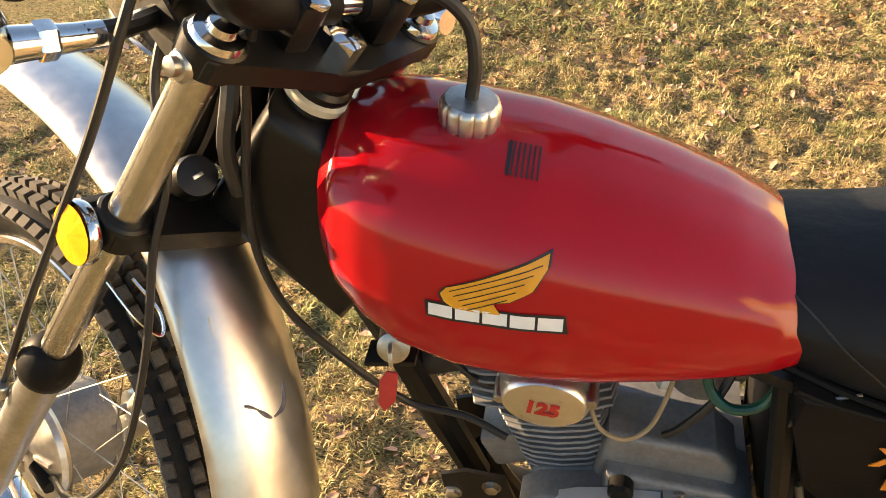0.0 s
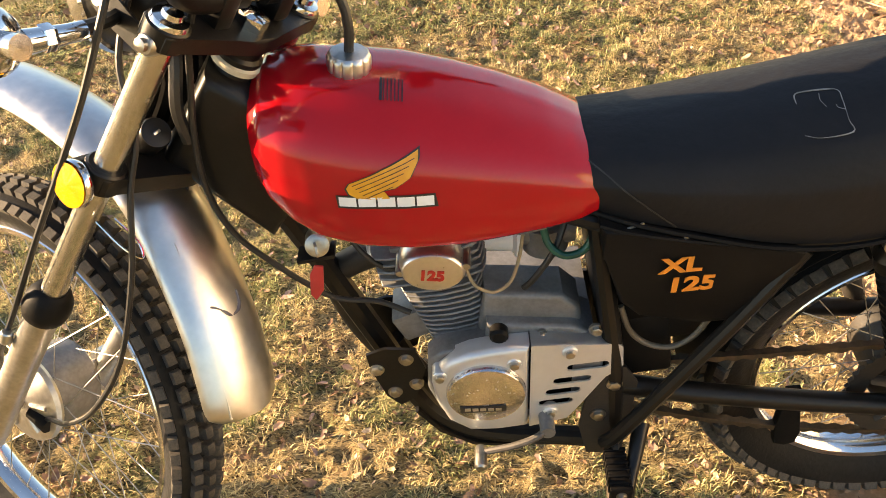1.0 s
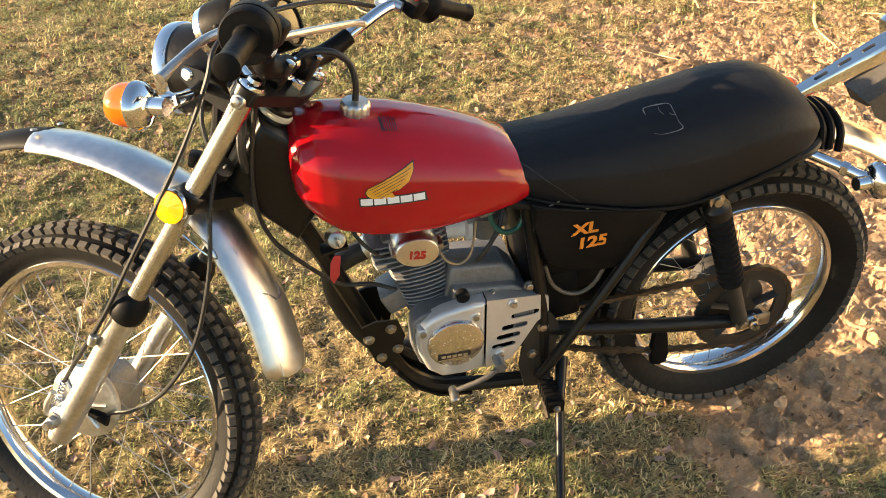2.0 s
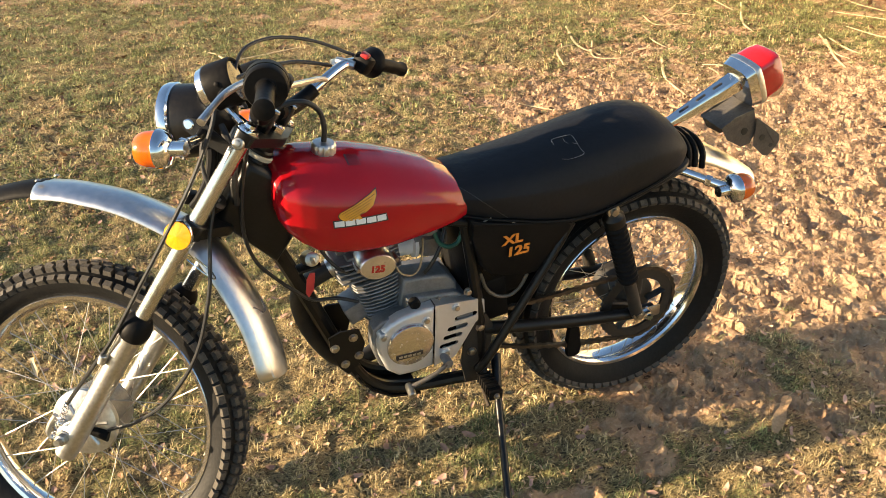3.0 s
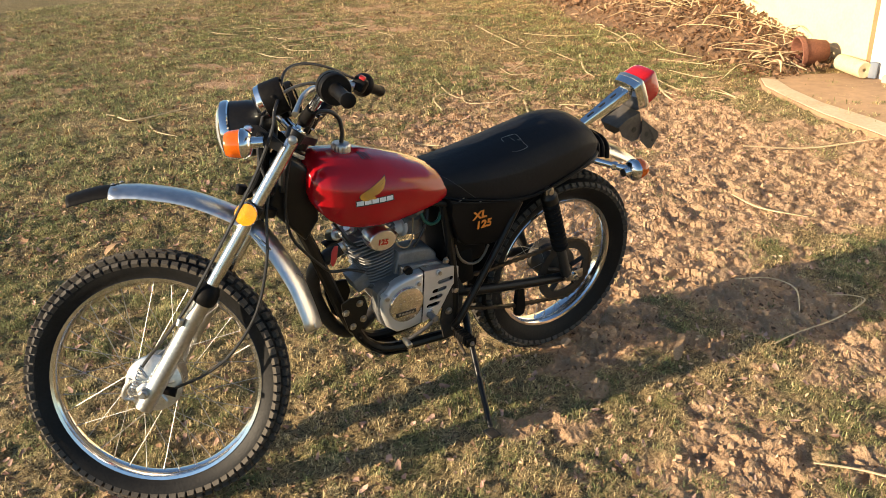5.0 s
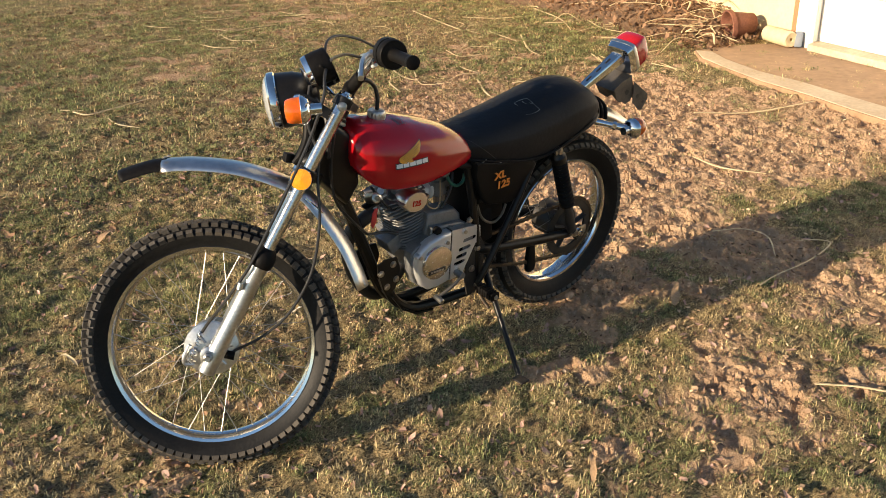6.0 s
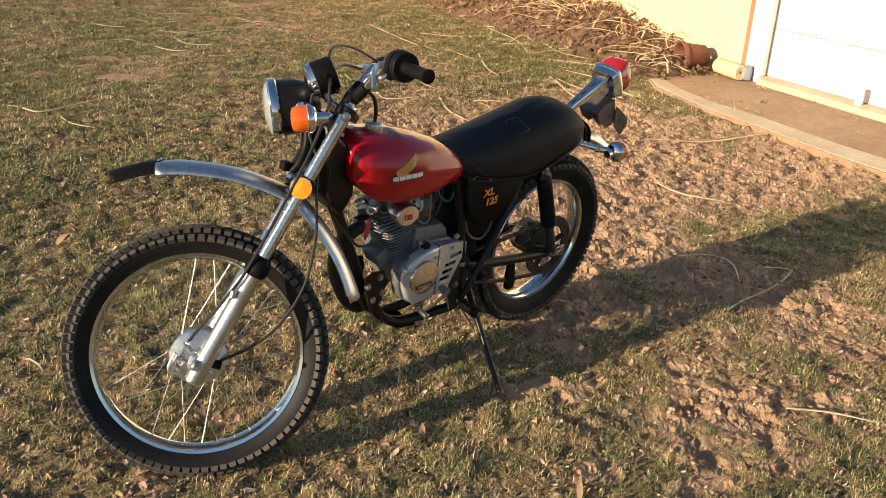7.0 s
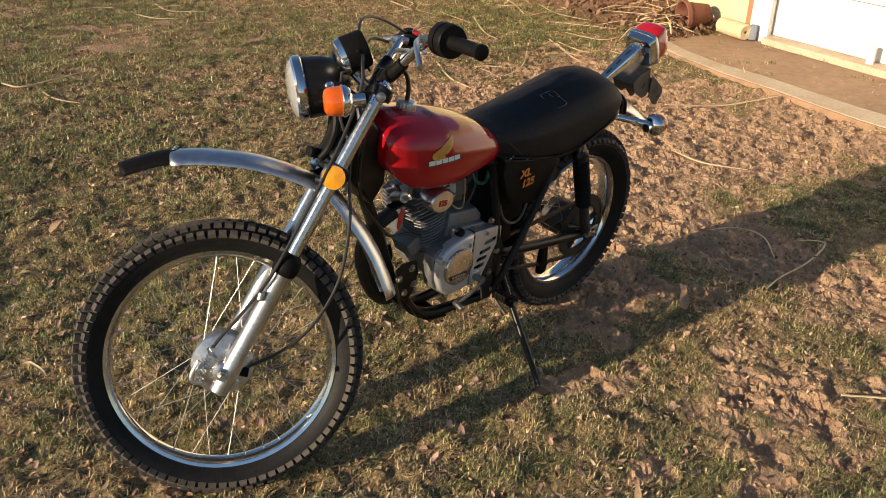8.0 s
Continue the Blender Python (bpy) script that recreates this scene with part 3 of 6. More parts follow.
for i in range(12):
    fin("cooling_fin", 0.003 + 0.0108 * i, 0.046 + 0.0010 * i, 0.058 + 0.0010 * i, 0.0019, 0.0006 * i)
b = bm_new()
at = foot + cyl_axis * 0.163
m4 = Matrix.Translation(at + Vector((0.004, 0, 0))) @ Matrix.Rotation(math.atan2(0.16, 1), 4, "Y")
box(b, 0.115, 0.118, 0.070, m4, 0.010)
head_ob = part("cylinder_head", b, CAST, engine, "cast aluminium cylinder head")
for i in range(5):
    fin("head_fin", 0.136 + 0.0125 * i, 0.074, 0.068, 0.0021, 0.013)
b = bm_new()
box(b, 0.085, 0.10, 0.045, pose(0.716, 0, 0.655, 0, 9, 0), 0.012)
part("rocker_cover", b, CAST, engine, "cast rocker cover")
turned_part("valve_cap", [(0.021, 0), (0.021, 0.012), (0.015, 0.016), (0.014, 0.024)], (0.770, 0.012, 0.640), (0.75, 0.15, 0.55), ALU, engine, "bright hexagonal valve cap", n=6)
for i in range(4):
    turned_part("rocker_stud", [(0.007, 0), (0.007, 0.010), (0.004, 0.012)], (0.752 - 0.022 * (i % 2), 0.040 - 0.05 * (i // 2), 0.676), (0.16, 0, 1), STEEL, engine, n=6)
bar("spark_lead", [(0.742, 0.050, 0.610), (0.775, 0.062, 0.606), (0.812, 0.060, 0.640), (0.842, 0.040, 0.690)], 0.0038, HOSE, engine, "black spark plug lead", n=8)
turned_part("exhaust_collar", [(0.036, 0), (0.036, 0.008), (0.026, 0.012), (0.024, 0.022)], (0.782, 0.0, 0.592), (0.9, -0.1, -0.45), ALU, engine, "aluminium exhaust collar", n=20)
turned_part("intake", [(0.022, 0), (0.022, 0.045), (0.03, 0.05), (0.03, 0.058)], (0.655, 0.0, 0.605), (-1, 0, -0.05), WHITE, engine, "pale intake stub")
# oval point cover with the capacity figure
b = bm_new()
lathe(b, [(0.97, -0.030), (1.0, -0.004), (0.99, 0.006), (0.95, 0.0155), (0.90, 0.0205), (0.86, 0.022)], (0, 0, 0), (0, 1, 0), 40)
lathe(b, [(0.86, 0.022), (0.60, 0.0225), (0.02, 0.0228)], (0, 0, 0), (0, 1, 0), 40)
for v in b.verts:
    v.co = Vector((v.co.x * 0.0450, v.co.y, v.co.z * 0.0345))
badge = part("point_cover", b, mat("worn polished aluminium", (0.74, 0.73, 0.72), (0.64, 0.63, 0.62), 16, 0.32, 1.0, fine=0.05), engine, "oval chromed ignition cover", pose(0.718, 0.076, 0.629, 0, -7, 0))
lettering("figure", "125", 0.0225, REDINK, badge, pose(0.0015, 0.0234, -0.004, 90, 0, 180), "red figure 125", 0.0011)
for x, z in ((0.042, -0.006), (-0.042, 0.012)):
    turned_part("screw", [(0.0065, -0.02), (0.0065, 0.017), (0.005, 0.020)], (x, 0, z), (0, 1, 0), STEEL, badge, n=14)
bar("plug_lead", [(0.676, 0.078, 0.618), (0.664, 0.090, 0.596), (0.640, 0.092, 0.585), (0.618, 0.082, 0.592), (0.606, 0.07, 0.620), (0.600, 0.06, 0.655)], 0.0024, mat("tan wire", (0.34, 0.25, 0.14), (0.26, 0.19, 0.10), 40, 0.6), engine, "thin tan wire", n=8)
# left covers
others = set(engine.children_recursive)
OUT = [(0.743, 0.445), (0.737, 0.470), (0.716, 0.492), (0.688, 0.506), (0.652, 0.514), (0.6055, 0.516), (0.6055, 0.343), (0.65, 0.336), (0.692, 0.337), (0.722, 0.362), (0.738, 0.405)]
slab("alternator_cover", OUT, 0.104, 0.136, PAINTED, engine, "silver painted alternator cover", bevel=0.011)
disc = turned_part("cover_disc", [(0.0570, 0.0), (0.0565, 0.008), (0.0545, 0.0115), (0.0515, 0.0125), (0.03, 0.0135), (0.004, 0.014)], (0.667, 0.134, 0.431), (0, 1, 0), mat("polished aluminium", (0.72, 0.71, 0.70), (0.62, 0.61, 0.60), 16, 0.24, 1.0, fine=0.05), engine, "polished round inspection cover", n=48)
block("name_strip", (0.066, 0.0016, 0.0125), (0.672, 0.1485, 0.407), INK, engine, "black name strip with a plain pale bar", rot=(0, 2, 0), bevel=0.0004)
for i in range(5):
    block("name_bar", (0.0085, 0.0008, 0.0062), (0.694 - 0.011 * i, 0.1496, 0.4076 - 0.0004 * i), ALU, engine, "", rot=(0, 2, 0), bevel=0.0002)
REAR = [(0.6040, 0.520), (0.56, 0.517), (0.490, 0.511), (0.482, 0.505), (0.479, 0.467), (0.487, 0.456), (0.502, 0.443), (0.541, 0.372), (0.551, 0.356), (0.6040, 0.343)]


def slot(x, z, half, r):
    c, s = math.cos(radians(4)), math.sin(radians(4))
    pts = [(half + r * math.cos(a), r * math.sin(a)) for a in [radians(t) for t in (-90, -45, 0, 45, 90)]] + [(-half + r * math.cos(a), r * math.sin(a)) for a in [radians(t) for t in (90, 135, 180, 225, 270)]]
    return [(x + px * c + pz * s, z - px * s + pz * c) for px, pz in pts]


pierced("sprocket_cover", REAR, [slot(0.527, 0.470, 0.022, 0.0068), slot(0.547, 0.4425, 0.020, 0.0066), slot(0.559, 0.419, 0.018, 0.0064), slot(0.568, 0.396, 0.018, 0.0062)], 0.1312, 0.134, PAINTED, engine, "silver sprocket cover with four slots")
b = bm_new()
walls = [[b.verts.new((x, y, z)) for x, z in REAR] for y in (0.1035, 0.1314)]
for i in range(len(REAR) - 1):
    b.faces.new((walls[0][i], walls[0][i + 1], walls[1][i + 1], walls[1][i]))
bmesh.ops.solidify(b, geom=list(b.faces), thickness=0.002)
part("cover_rim", b, PAINTED, engine)
# black sheet added close behind the slots, standing in for the shaded inside
slab("slot_shade", [(0.606, 0.498), (0.494, 0.490), (0.492, 0.468), (0.556, 0.370), (0.606, 0.368)], 0.1210, 0.1235, HOLLOW, engine)
for x, z in ((0.627, 0.487), (0.553, 0.503), (0.731, 0.466), (0.575, 0.375)):
    b = bm_new()
    lathe(b, [(0.0105, -0.02), (0.0105, 0.002), (0.009, 0.004)], (x, 0.134, z), (0, 1, 0), 20)
    boss = part("screw_boss", b, PAINTED, engine)
    turned_part("screw", [(0.0062, 0.0), (0.0062, 0.0055), (0.004, 0.006)], (x, 0.137, z), (0, 1, 0), STEEL, boss, n=12)
# the covers lie close in, the rear one running in and down towards the back
for ob in set(engine.children_recursive) - others:
    for v in ob.data.vertices:
        back = max(0.0, 0.604 - v.co.x)
        v.co += Vector((-0.012 - 0.06 * back, -0.013 - 0.13 * back, -0.013 - 0.10 * back))
turned_part("oil_plug", [(0.013, 0), (0.013, 0.014), (0.009, 0.018)], (0.634, 0.090, 0.509), (0.05, 1, 0.1), SATIN, engine, "black oil plug", n=16)
bolt(0.575, 0.094, 0.500, engine, 0.006)
bolt(0.500, 0.095, 0.505, engine, 0.008)

# carburettor and hoses under the tank
b = bm_new()
lathe(b, [(0.028, -0.03), (0.032, -0.026), (0.032, 0.018), (0.024, 0.022), (0.024, 0.055), (0.02, 0.06)], (0.565, 0.0, 0.61), (0.05, 0, 1), 20)
lathe(b, [(0.022, -0.04), (0.024, 0.04)], (0.565, 0.0, 0.615), (1, 0, 0), 20)
carb = part("carburettor", b, CAST, bike, "dusty cast carburettor")
bar("choke_cable", [(0.545, 0.05, 0.665), (0.560, 0.066, 0.628), (0.585, 0.070, 0.585), (0.598, 0.066, 0.565)], 0.0045, HOSE, carb, "thick black cable")
bar("fuel_hose", [(0.575, 0.058, 0.672), (0.568, 0.068, 0.645), (0.548, 0.076, 0.630), (0.522, 0.074, 0.636), (0.510, 0.066, 0.662), (0.512, 0.05, 0.682)], 0.0052, GREEN, carb, "green fuel hose")
bar("drain_hose", [(0.470, 0.092, 0.548), (0.455, 0.098, 0.505), (0.428, 0.102, 0.480), (0.395, 0.103, 0.474), (0.368, 0.102, 0.492), (0.350, 0.098, 0.522)], 0.0042, mat("clear drain hose", (0.13, 0.105, 0.075), (0.08, 0.065, 0.045), 30, 0.4), carb, "dusty clear drain hose")
block("fuel_tap", (0.028, 0.030, 0.030), (0.585, 0.055, 0.680), CAST, carb, "small cast fuel tap", rot=(10, 15, 0))
bar("wire_loom", [(0.50, 0.075, 0.60), (0.505, 0.088, 0.62), (0.492, 0.094, 0.65), (0.482, 0.09, 0.62), (0.470, 0.096, 0.585), (0.462, 0.1, 0.56)], 0.004, HOSE, carb)

# air box behind the engine, side covers
block("air_box", (0.15, 0.165, 0.23), (0.428, 0, 0.575), SATIN, bike, "black plastic air box", rot=(0, 8, 0), bevel=0.012)
COVER = [(0.512, 0.711), (0.47, 0.697), (0.38, 0.678), (0.268, 0.663), (0.252, 0.652), (0.262, 0.618), (0.300, 0.553), (0.325, 0.536), (0.37, 0.538), (0.450, 0.552), (0.478, 0.580), (0.505, 0.664)]
for s in (1, -1):
    b = bm_new()
    if s > 0:
        plate(b, COVER, 0.090, 0.119, 0.007)
    else:
        plate(b, COVER, -0.119, -0.090)
    sc = part("side_cover", b, SATIN, bike, "matt black plastic side cover" + (" with orange lettering" if s > 0 else ""))
    if s > 0:
        slant = Matrix.Identity(4)
        slant[0][1] = 0.22
        slant[0][0] = 1.32
        lettering("model_letters", "XL", 0.0330, ORANGE, sc, pose(0.407, 0.1215, 0.645, 90, 0, 180) @ pose(0, 0, 0, 0, 0, 4) @ slant, "orange letters XL", 0.0012)
        lettering("model_figure", "125", 0.0330, ORANGE, sc, pose(0.391, 0.1215, 0.612, 90, 0, 180) @ pose(0, 0, 0, 0, 0, 4) @ slant, "orange figures 125", 0.0012)
        bar("cover_edge", [(0.512, 0.114, 0.710), (0.47, 0.117, 0.697), (0.38, 0.118, 0.678), (0.270, 0.116, 0.663)], 0.003, SATIN, sc, n=6)

# swing arm, chain, shocks
for s in (1, -1):
    bar("swing_arm", [(0.47, 0.088 * s, 0.385), (0.36, 0.096 * s, 0.365), (0.20, 0.100 * s, 0.340), (0.06, 0.102 * s, 0.322), (-0.03, 0.102 * s, 0.318)], 0.0165, BLACK, bike, "black swing arm tube", n=12)
    a = Vector((0.028, 0.118 * s, 0.330))
    z = Vector((0.147, 0.110 * s, 0.663))
    d = (z - a).normalized()
    h = (z - a).length
    sh = turned_part("shock_absorber", [(0.016, 0.0), (0.018, 0.02), (0.0165, 0.03), (0.0165, 0.14)], a, d, DULL, bike, "shock absorber with a black ribbed sleeve", n=20)
    prof = [(0.016, 0.118)]
    for i in range(12):
        t = 0.122 + i * (h - 0.172) / 12
        prof += [(0.0215, t), (0.0265, t + 0.004), (0.0265, t + 0.009), (0.0215, t + 0.0135)]
    turned_part("sleeve", prof + [(0.018, h - 0.045)], a, d, SATIN, sh, "black ribbed rubber sleeve", n=20)
    turned_part("shock_cap", [(0.018, h - 0.048), (0.027, h - 0.044), (0.027, h - 0.022), (0.019, h - 0.012), (0.012, h + 0.012)], a, d, BLACK, sh, "black top cap", n=20)
    for q in (a, z):
        turned_part("mounting_nut", [(0.016, -0.014), (0.016, 0.012), (0.009, 0.013), (0.009, 0.020)], q, (0, s, 0), STEEL, sh, "", n=16)
b = bm_new()
SPR = 0.108
teeth = []
for i in range(96):
    a = 2 * math.pi * i / 96
    r = SPR + (0.004 if i % 2 else 0)
    teeth.append((r * math.cos(a), 0.3234 + r * math.sin(a)))
hole = [(0.080 * math.cos(2 * math.pi * i / 40), 0.3234 + 0.080 * math.sin(2 * math.pi * i / 40)) for i in range(40)]
sprocket = pierced("sprocket", teeth, [hole], 0.070, 0.077, DULL, bike, "dark steel rear sprocket")
for i in range(5):
    a = 2 * math.pi * i / 5 + 0.3
    bar("sprocket_arm", [(0.03 * math.cos(a), 0.0735, 0.3234 + 0.03 * math.sin(a)), (0.084 * math.cos(a), 0.0735, 0.3234 + 0.084 * math.sin(a))], 0.011, DULL, sprocket, n=8, k=1, flat=0.3)
b = bm_new()
FS = 0.034
run = []
cx, cz = 0.52, 0.375
for i in range(13):
    a = radians(85 - i * 170 / 12)
    run.append((cx + FS * math.cos(a), cz + FS * math.sin(a)))
for i in range(40):
    run.append((cx - cx * (i + 1) / 41, cz - FS + (0.3234 - SPR - (cz - FS)) * (i + 1) / 41 - 0.022 * math.sin(math.pi * (i + 1) / 41)))
for i in range(28):
    a = radians(-92 - i * 176 / 27)
    run.append(((SPR + 0.004) * math.cos(a), 0.3234 + (SPR + 0.004) * math.sin(a)))
for i in range(40):
    run.append((cx * (i + 1) / 41, 0.3234 + SPR + (cz + FS - 0.3234 - SPR) * (i + 1) / 41 - 0.004 * math.sin(math.pi * (i + 1) / 41)))
loops = []
for i, (x, z) in enumerate(run):
    x0, z0 = run[i - 1]
    x1, z1 = run[(i + 1) % len(run)]
    n = Vector((z1 - z0, 0, x0 - x1)).normalized()
    g = 0.0058 if i % 2 else 0.0036
    w = 0.0065 if i % 2 else 0.0045
    p = Vector((x, 0.0735, z))
    loops.append([p + n * g + Vector((0, w, 0)), p - n * g + Vector((0, w, 0)), p - n * g - Vector((0, w, 0)), p + n * g - Vector((0, w, 0))])
rings(b, loops + loops[:1], True, False)
bmesh.ops.remove_doubles(b, verts=b.verts, dist=1e-6)
part("chain", b, CHAIN, bike, "oily roller chain")
slab("chain_guide", [(0.198, 0.330), (0.176, 0.332), (0.170, 0.268), (0.158, 0.232), (0.162, 0.205), (0.178, 0.198), (0.196, 0.204), (0.202, 0.240)], 0.066, 0.082, SATIN, bike, "black plastic chain guide")
turned_part("axle_nut", [(0.019, -0.004), (0.019, 0.002), (0.013, 0.003), (0.013, 0.014), (0.008, 0.016), (0.008, 0.024)], (0, 0.118, 0.3234), (0, 1, 0), CHROME, bike, "bright rear axle nut", n=6)
block("chain_adjuster", (0.06, 0.006, 0.034), (-0.015, 0.116, 0.321), STEEL, bike, "plated chain adjuster", rot=(0, 4, 0))

# rear end
def arch(name, path, half, depth, material, parent, label, m=None, widths=None):
    """A thin arched strip along a path in x and z."""
    p = spline([(x, 0, z) for x, z in path], 6)
    loops = []
    n = 12
    for i, q in enumerate(p):
        d = (p[min(i + 1, len(p) - 1)] - p[max(i - 1, 0)]).normalized()
        up = Vector((0, 1, 0)).cross(d)
        if up.z < 0:
            up = -up
        f = i / (len(p) - 1)
        w = half if not widths else widths[0] + (widths[1] - widths[0]) * f
        if f < 0.06 or f > 0.94:
            e = min(f, 1 - f) / 0.06
            w *= 0.72 + 0.28 * math.sqrt(max(0, 1 - (1 - e) ** 2))
        top, low = [], []
        for j in range(n + 1):
            t = -1 + 2 * j / n
            y = w * math.sin(t * 1.35) / math.sin(1.35)
            h = depth * (math.cos(t * 1.35) - 1) / (1 - math.cos(1.35))
            top.append(q + Vector((0, y, 0)) + up * h)
            low.append(q + Vector((0, y * 0.985, 0)) + up * (h - 0.0022))
        loops.append(top + low[::-1])
    b = bm_new()
    rings(b, loops)
    return part(name, b, material, parent, label, m, sharp=1.0)


rf = arch("rear_fender", [(0.20, 0.645), (0.12, 0.690), (0.02, 0.735), (-0.08, 0.758), (-0.17, 0.730), (-0.25, 0.690), (-0.31, 0.652), (-0.345, 0.628)], 0.060, 0.032, FENDER, bike, "bare aluminium rear fender")
for x, z in ((-0.085, 0.764), (-0.105, 0.760), (-0.128, 0.752)):
    bar("fender_strap", [(x, 0.070, z - 0.05), (x, 0.062, z - 0.012), (x, 0.035, z + 0.006), (x, 0, z + 0.010), (x, -0.035, z + 0.006), (x, -0.062, z - 0.012), (x, -0.070, z - 0.05)], 0.008, SATIN, rf, "black strap", n=8)
inner = arch("inner_fender", [(0.355 * math.cos(radians(a)), 0.3234 + 0.355 * math.sin(radians(a))) for a in (4, 18, 32, 46, 58, 68)], 0.072, 0.012, SATIN, bike, "black plastic inner fender ahead of the rear wheel")
block("battery_box", (0.085, 0.150, 0.120), (0.432, 0.010, 0.455), SATIN, bike, "black battery box under the side cover", rot=(0, 8, 0), bevel=0.008)
# tail light on its arm
b = bm_new()
loops = []
for x, w, h in ((0.0, 0.014, 0.014), (0.05, 0.0165, 0.020), (0.12, 0.0195, 0.028), (0.19, 0.0225, 0.034), (0.215, 0.0235, 0.036)):
    loops.append([(x, -w, -h), (x, -w, -0.006), (x, -w * 0.8, 0.0), (x, w * 0.8, 0.0), (x, w, -0.006), (x, w, -h), (x, w - 0.003, -h), (x, w - 0.003, -0.008), (x, -w + 0.003, -0.008), (x, -w + 0.003, -h)])
rings(b, loops)
arm = part("tail_light_bracket", b, CHROME, bike, "chromed tail light bracket with three dark slots", Matrix.Translation((-0.050, 0, 0.806)) @ Matrix.Rotation(math.pi, 4, "Z") @ Matrix.Rotation(radians(-28), 4, "Y"))
for x in (0.055, 0.105, 0.155):
    slab("slot", [(x - 0.012, -0.003), (x + 0.012, -0.003), (x + 0.014, 0.0), (x + 0.012, 0.003), (x - 0.012, 0.003), (x - 0.014, 0.0)], 0.0, 0.0012, INK, arm, "", Matrix.Rotation(radians(90), 4, "X"), bevel=0)
LAMP = Matrix.Translation((-0.262, 0, 0.880)) @ Matrix.Rotation(math.pi, 4, "Z") @ Matrix.Rotation(radians(-26), 4, "Y")


def soft_box(name, secs, material, parent, label, m):
    """A rounded box along x: each section is x, half width, half height."""
    b = bm_new()
    loops = []
    for x, w, h in secs:
        c = min(w, h) * 0.35
        o = rounded([(-w + c, -h), (w - c, -h), (w, -h + c), (w, h - c), (w - c, h), (-w + c, h), (-w, h - c), (-w, -h + c)], 3)
        loops.append([(x, y, z) for y, z in o])
    rings(b, loops)
    return part(name, b, material, parent, label, m)


tl = soft_box("tail_light", [(-0.022, 0.032, 0.040), (-0.016, 0.048, 0.050), (0.008, 0.053, 0.055)], CHROME, bike, "tail light with a chromed base and red lens", LAMP)
soft_box("gasket", [(0.008, 0.054, 0.056), (0.016, 0.055, 0.057), (0.024, 0.052, 0.054)], ALU, tl, "pale grey gasket", Matrix.Identity(4))
soft_box("lens", [(0.022, 0.051, 0.053), (0.055, 0.050, 0.052), (0.076, 0.0475, 0.0495), (0.083, 0.043, 0.045), (0.085, 0.036, 0.038)], LENS, tl, "red plastic lens", Matrix.Identity(4))
bolt(-0.004, -0.046, -0.024, tl, 0.008, None, (0, -1, 0), CHROME)
GREY = mat("dusty grey steel", (0.07, 0.064, 0.057), (0.12, 0.105, 0.09), 20, 0.55, 0.3, fine=0.2)
pb = block("plate_bracket", (0.10, 0.084, 0.003), (-0.235, 0, 0.802), GREY, bike, "dusty grey number plate bracket", rot=(0, 24, 0), bevel=0.001)
for s in (1, -1):
    slab("bracket_cheek", [(-0.19, 0.785), (-0.225, 0.806), (-0.278, 0.822), (-0.300, 0.760), (-0.288, 0.728), (-0.262, 0.722), (-0.215, 0.748)], 0.040 * s, 0.0425 * s, GREY, pb, bevel=0)
slab("bracket_side", [(-0.288, 0.800), (-0.330, 0.772), (-0.372, 0.742), (-0.378, 0.722), (-0.352, 0.684), (-0.335, 0.688), (-0.296, 0.722)], 0.046, 0.049, GREY, pb, "bent steel side with holes", bevel=0)
slab("bracket_side", [(-0.288, 0.800), (-0.330, 0.772), (-0.372, 0.742), (-0.378, 0.722), (-0.352, 0.684), (-0.335, 0.688), (-0.296, 0.722)], -0.049, -0.046, GREY, pb, bevel=0)
block("bracket_back", (0.004, 0.10, 0.085), (-0.345, 0, 0.742), GREY, pb, "flat steel back", rot=(0, 38, 0), bevel=0.001)
for x, z, q in ((-0.318, 0.742, 0.009), (-0.352, 0.715, 0.006), (-0.262, 0.765, 0.010)):
    turned_part("bolt_hole", [(q, 0), (q, 0.0015)], (x, 0.0485 if x < -0.3 else 0.042, z), (0, 1, 0), INK, pb, n=14)


def indicator(stem, at, direction, m=None, label="chromed indicator with an amber lens"):
    d = Vector(direction).normalized()
    i = turned_part("indicator", [(0.013, -0.045), (0.0135, -0.019), (0.027, -0.014), (0.0345, -0.004), (0.0358, 0.004), (0.034, 0.006)], at, d, CHROME, bike, label, m, 28)
    turned_part("indicator_lens", [(0.0335, 0.004), (0.0325, 0.010), (0.0330, 0.012), (0.0318, 0.020), (0.0322, 0.022), (0.0300, 0.034), (0.0265, 0.041), (0.016, 0.044), (0.004, 0.045)], at, d, AMBER, i, "amber plastic lens", n=28)
    bar("indicator_stem", stem, [0.0105, 0.0105, 0.0135], CHROME, i, "chromed stalk", n=14, k=3)
    turned_part("stem_collar", [(0.0135, -0.007), (0.0145, -0.005), (0.0145, 0.005), (0.0135, 0.007)], Vector(stem[0]).lerp(Vector(stem[2]), 0.62), Vector(stem[2]) - Vector(stem[0]), CHROME, i, n=6)
    return i


for s in (1, -1):
    i = indicator([(-0.055, 0.075 * s, 0.712), (-0.09, 0.12 * s, 0.706), (-0.128, 0.172 * s, 0.700)], (-0.140, 0.180 * s, 0.700), (-1, 0, 0.02))
    i = indicator([(0.046, 0.140 * s, 0.700), (0.047, 0.16 * s, 0.697), (0.050, 0.205 * s, 0.690)], (0.062, 0.230 * s, 0.684), (0.83, 0, -0.56), FORK)

for s in (1, -1):
    bar("indicator_arm", [(0.060, 0.086 * s, 0.703), (0.050, 0.12 * s, 0.702), (0.046, 0.155 * s, 0.700)], 0.0085, BLACK, bike, "black indicator arm", FORK)

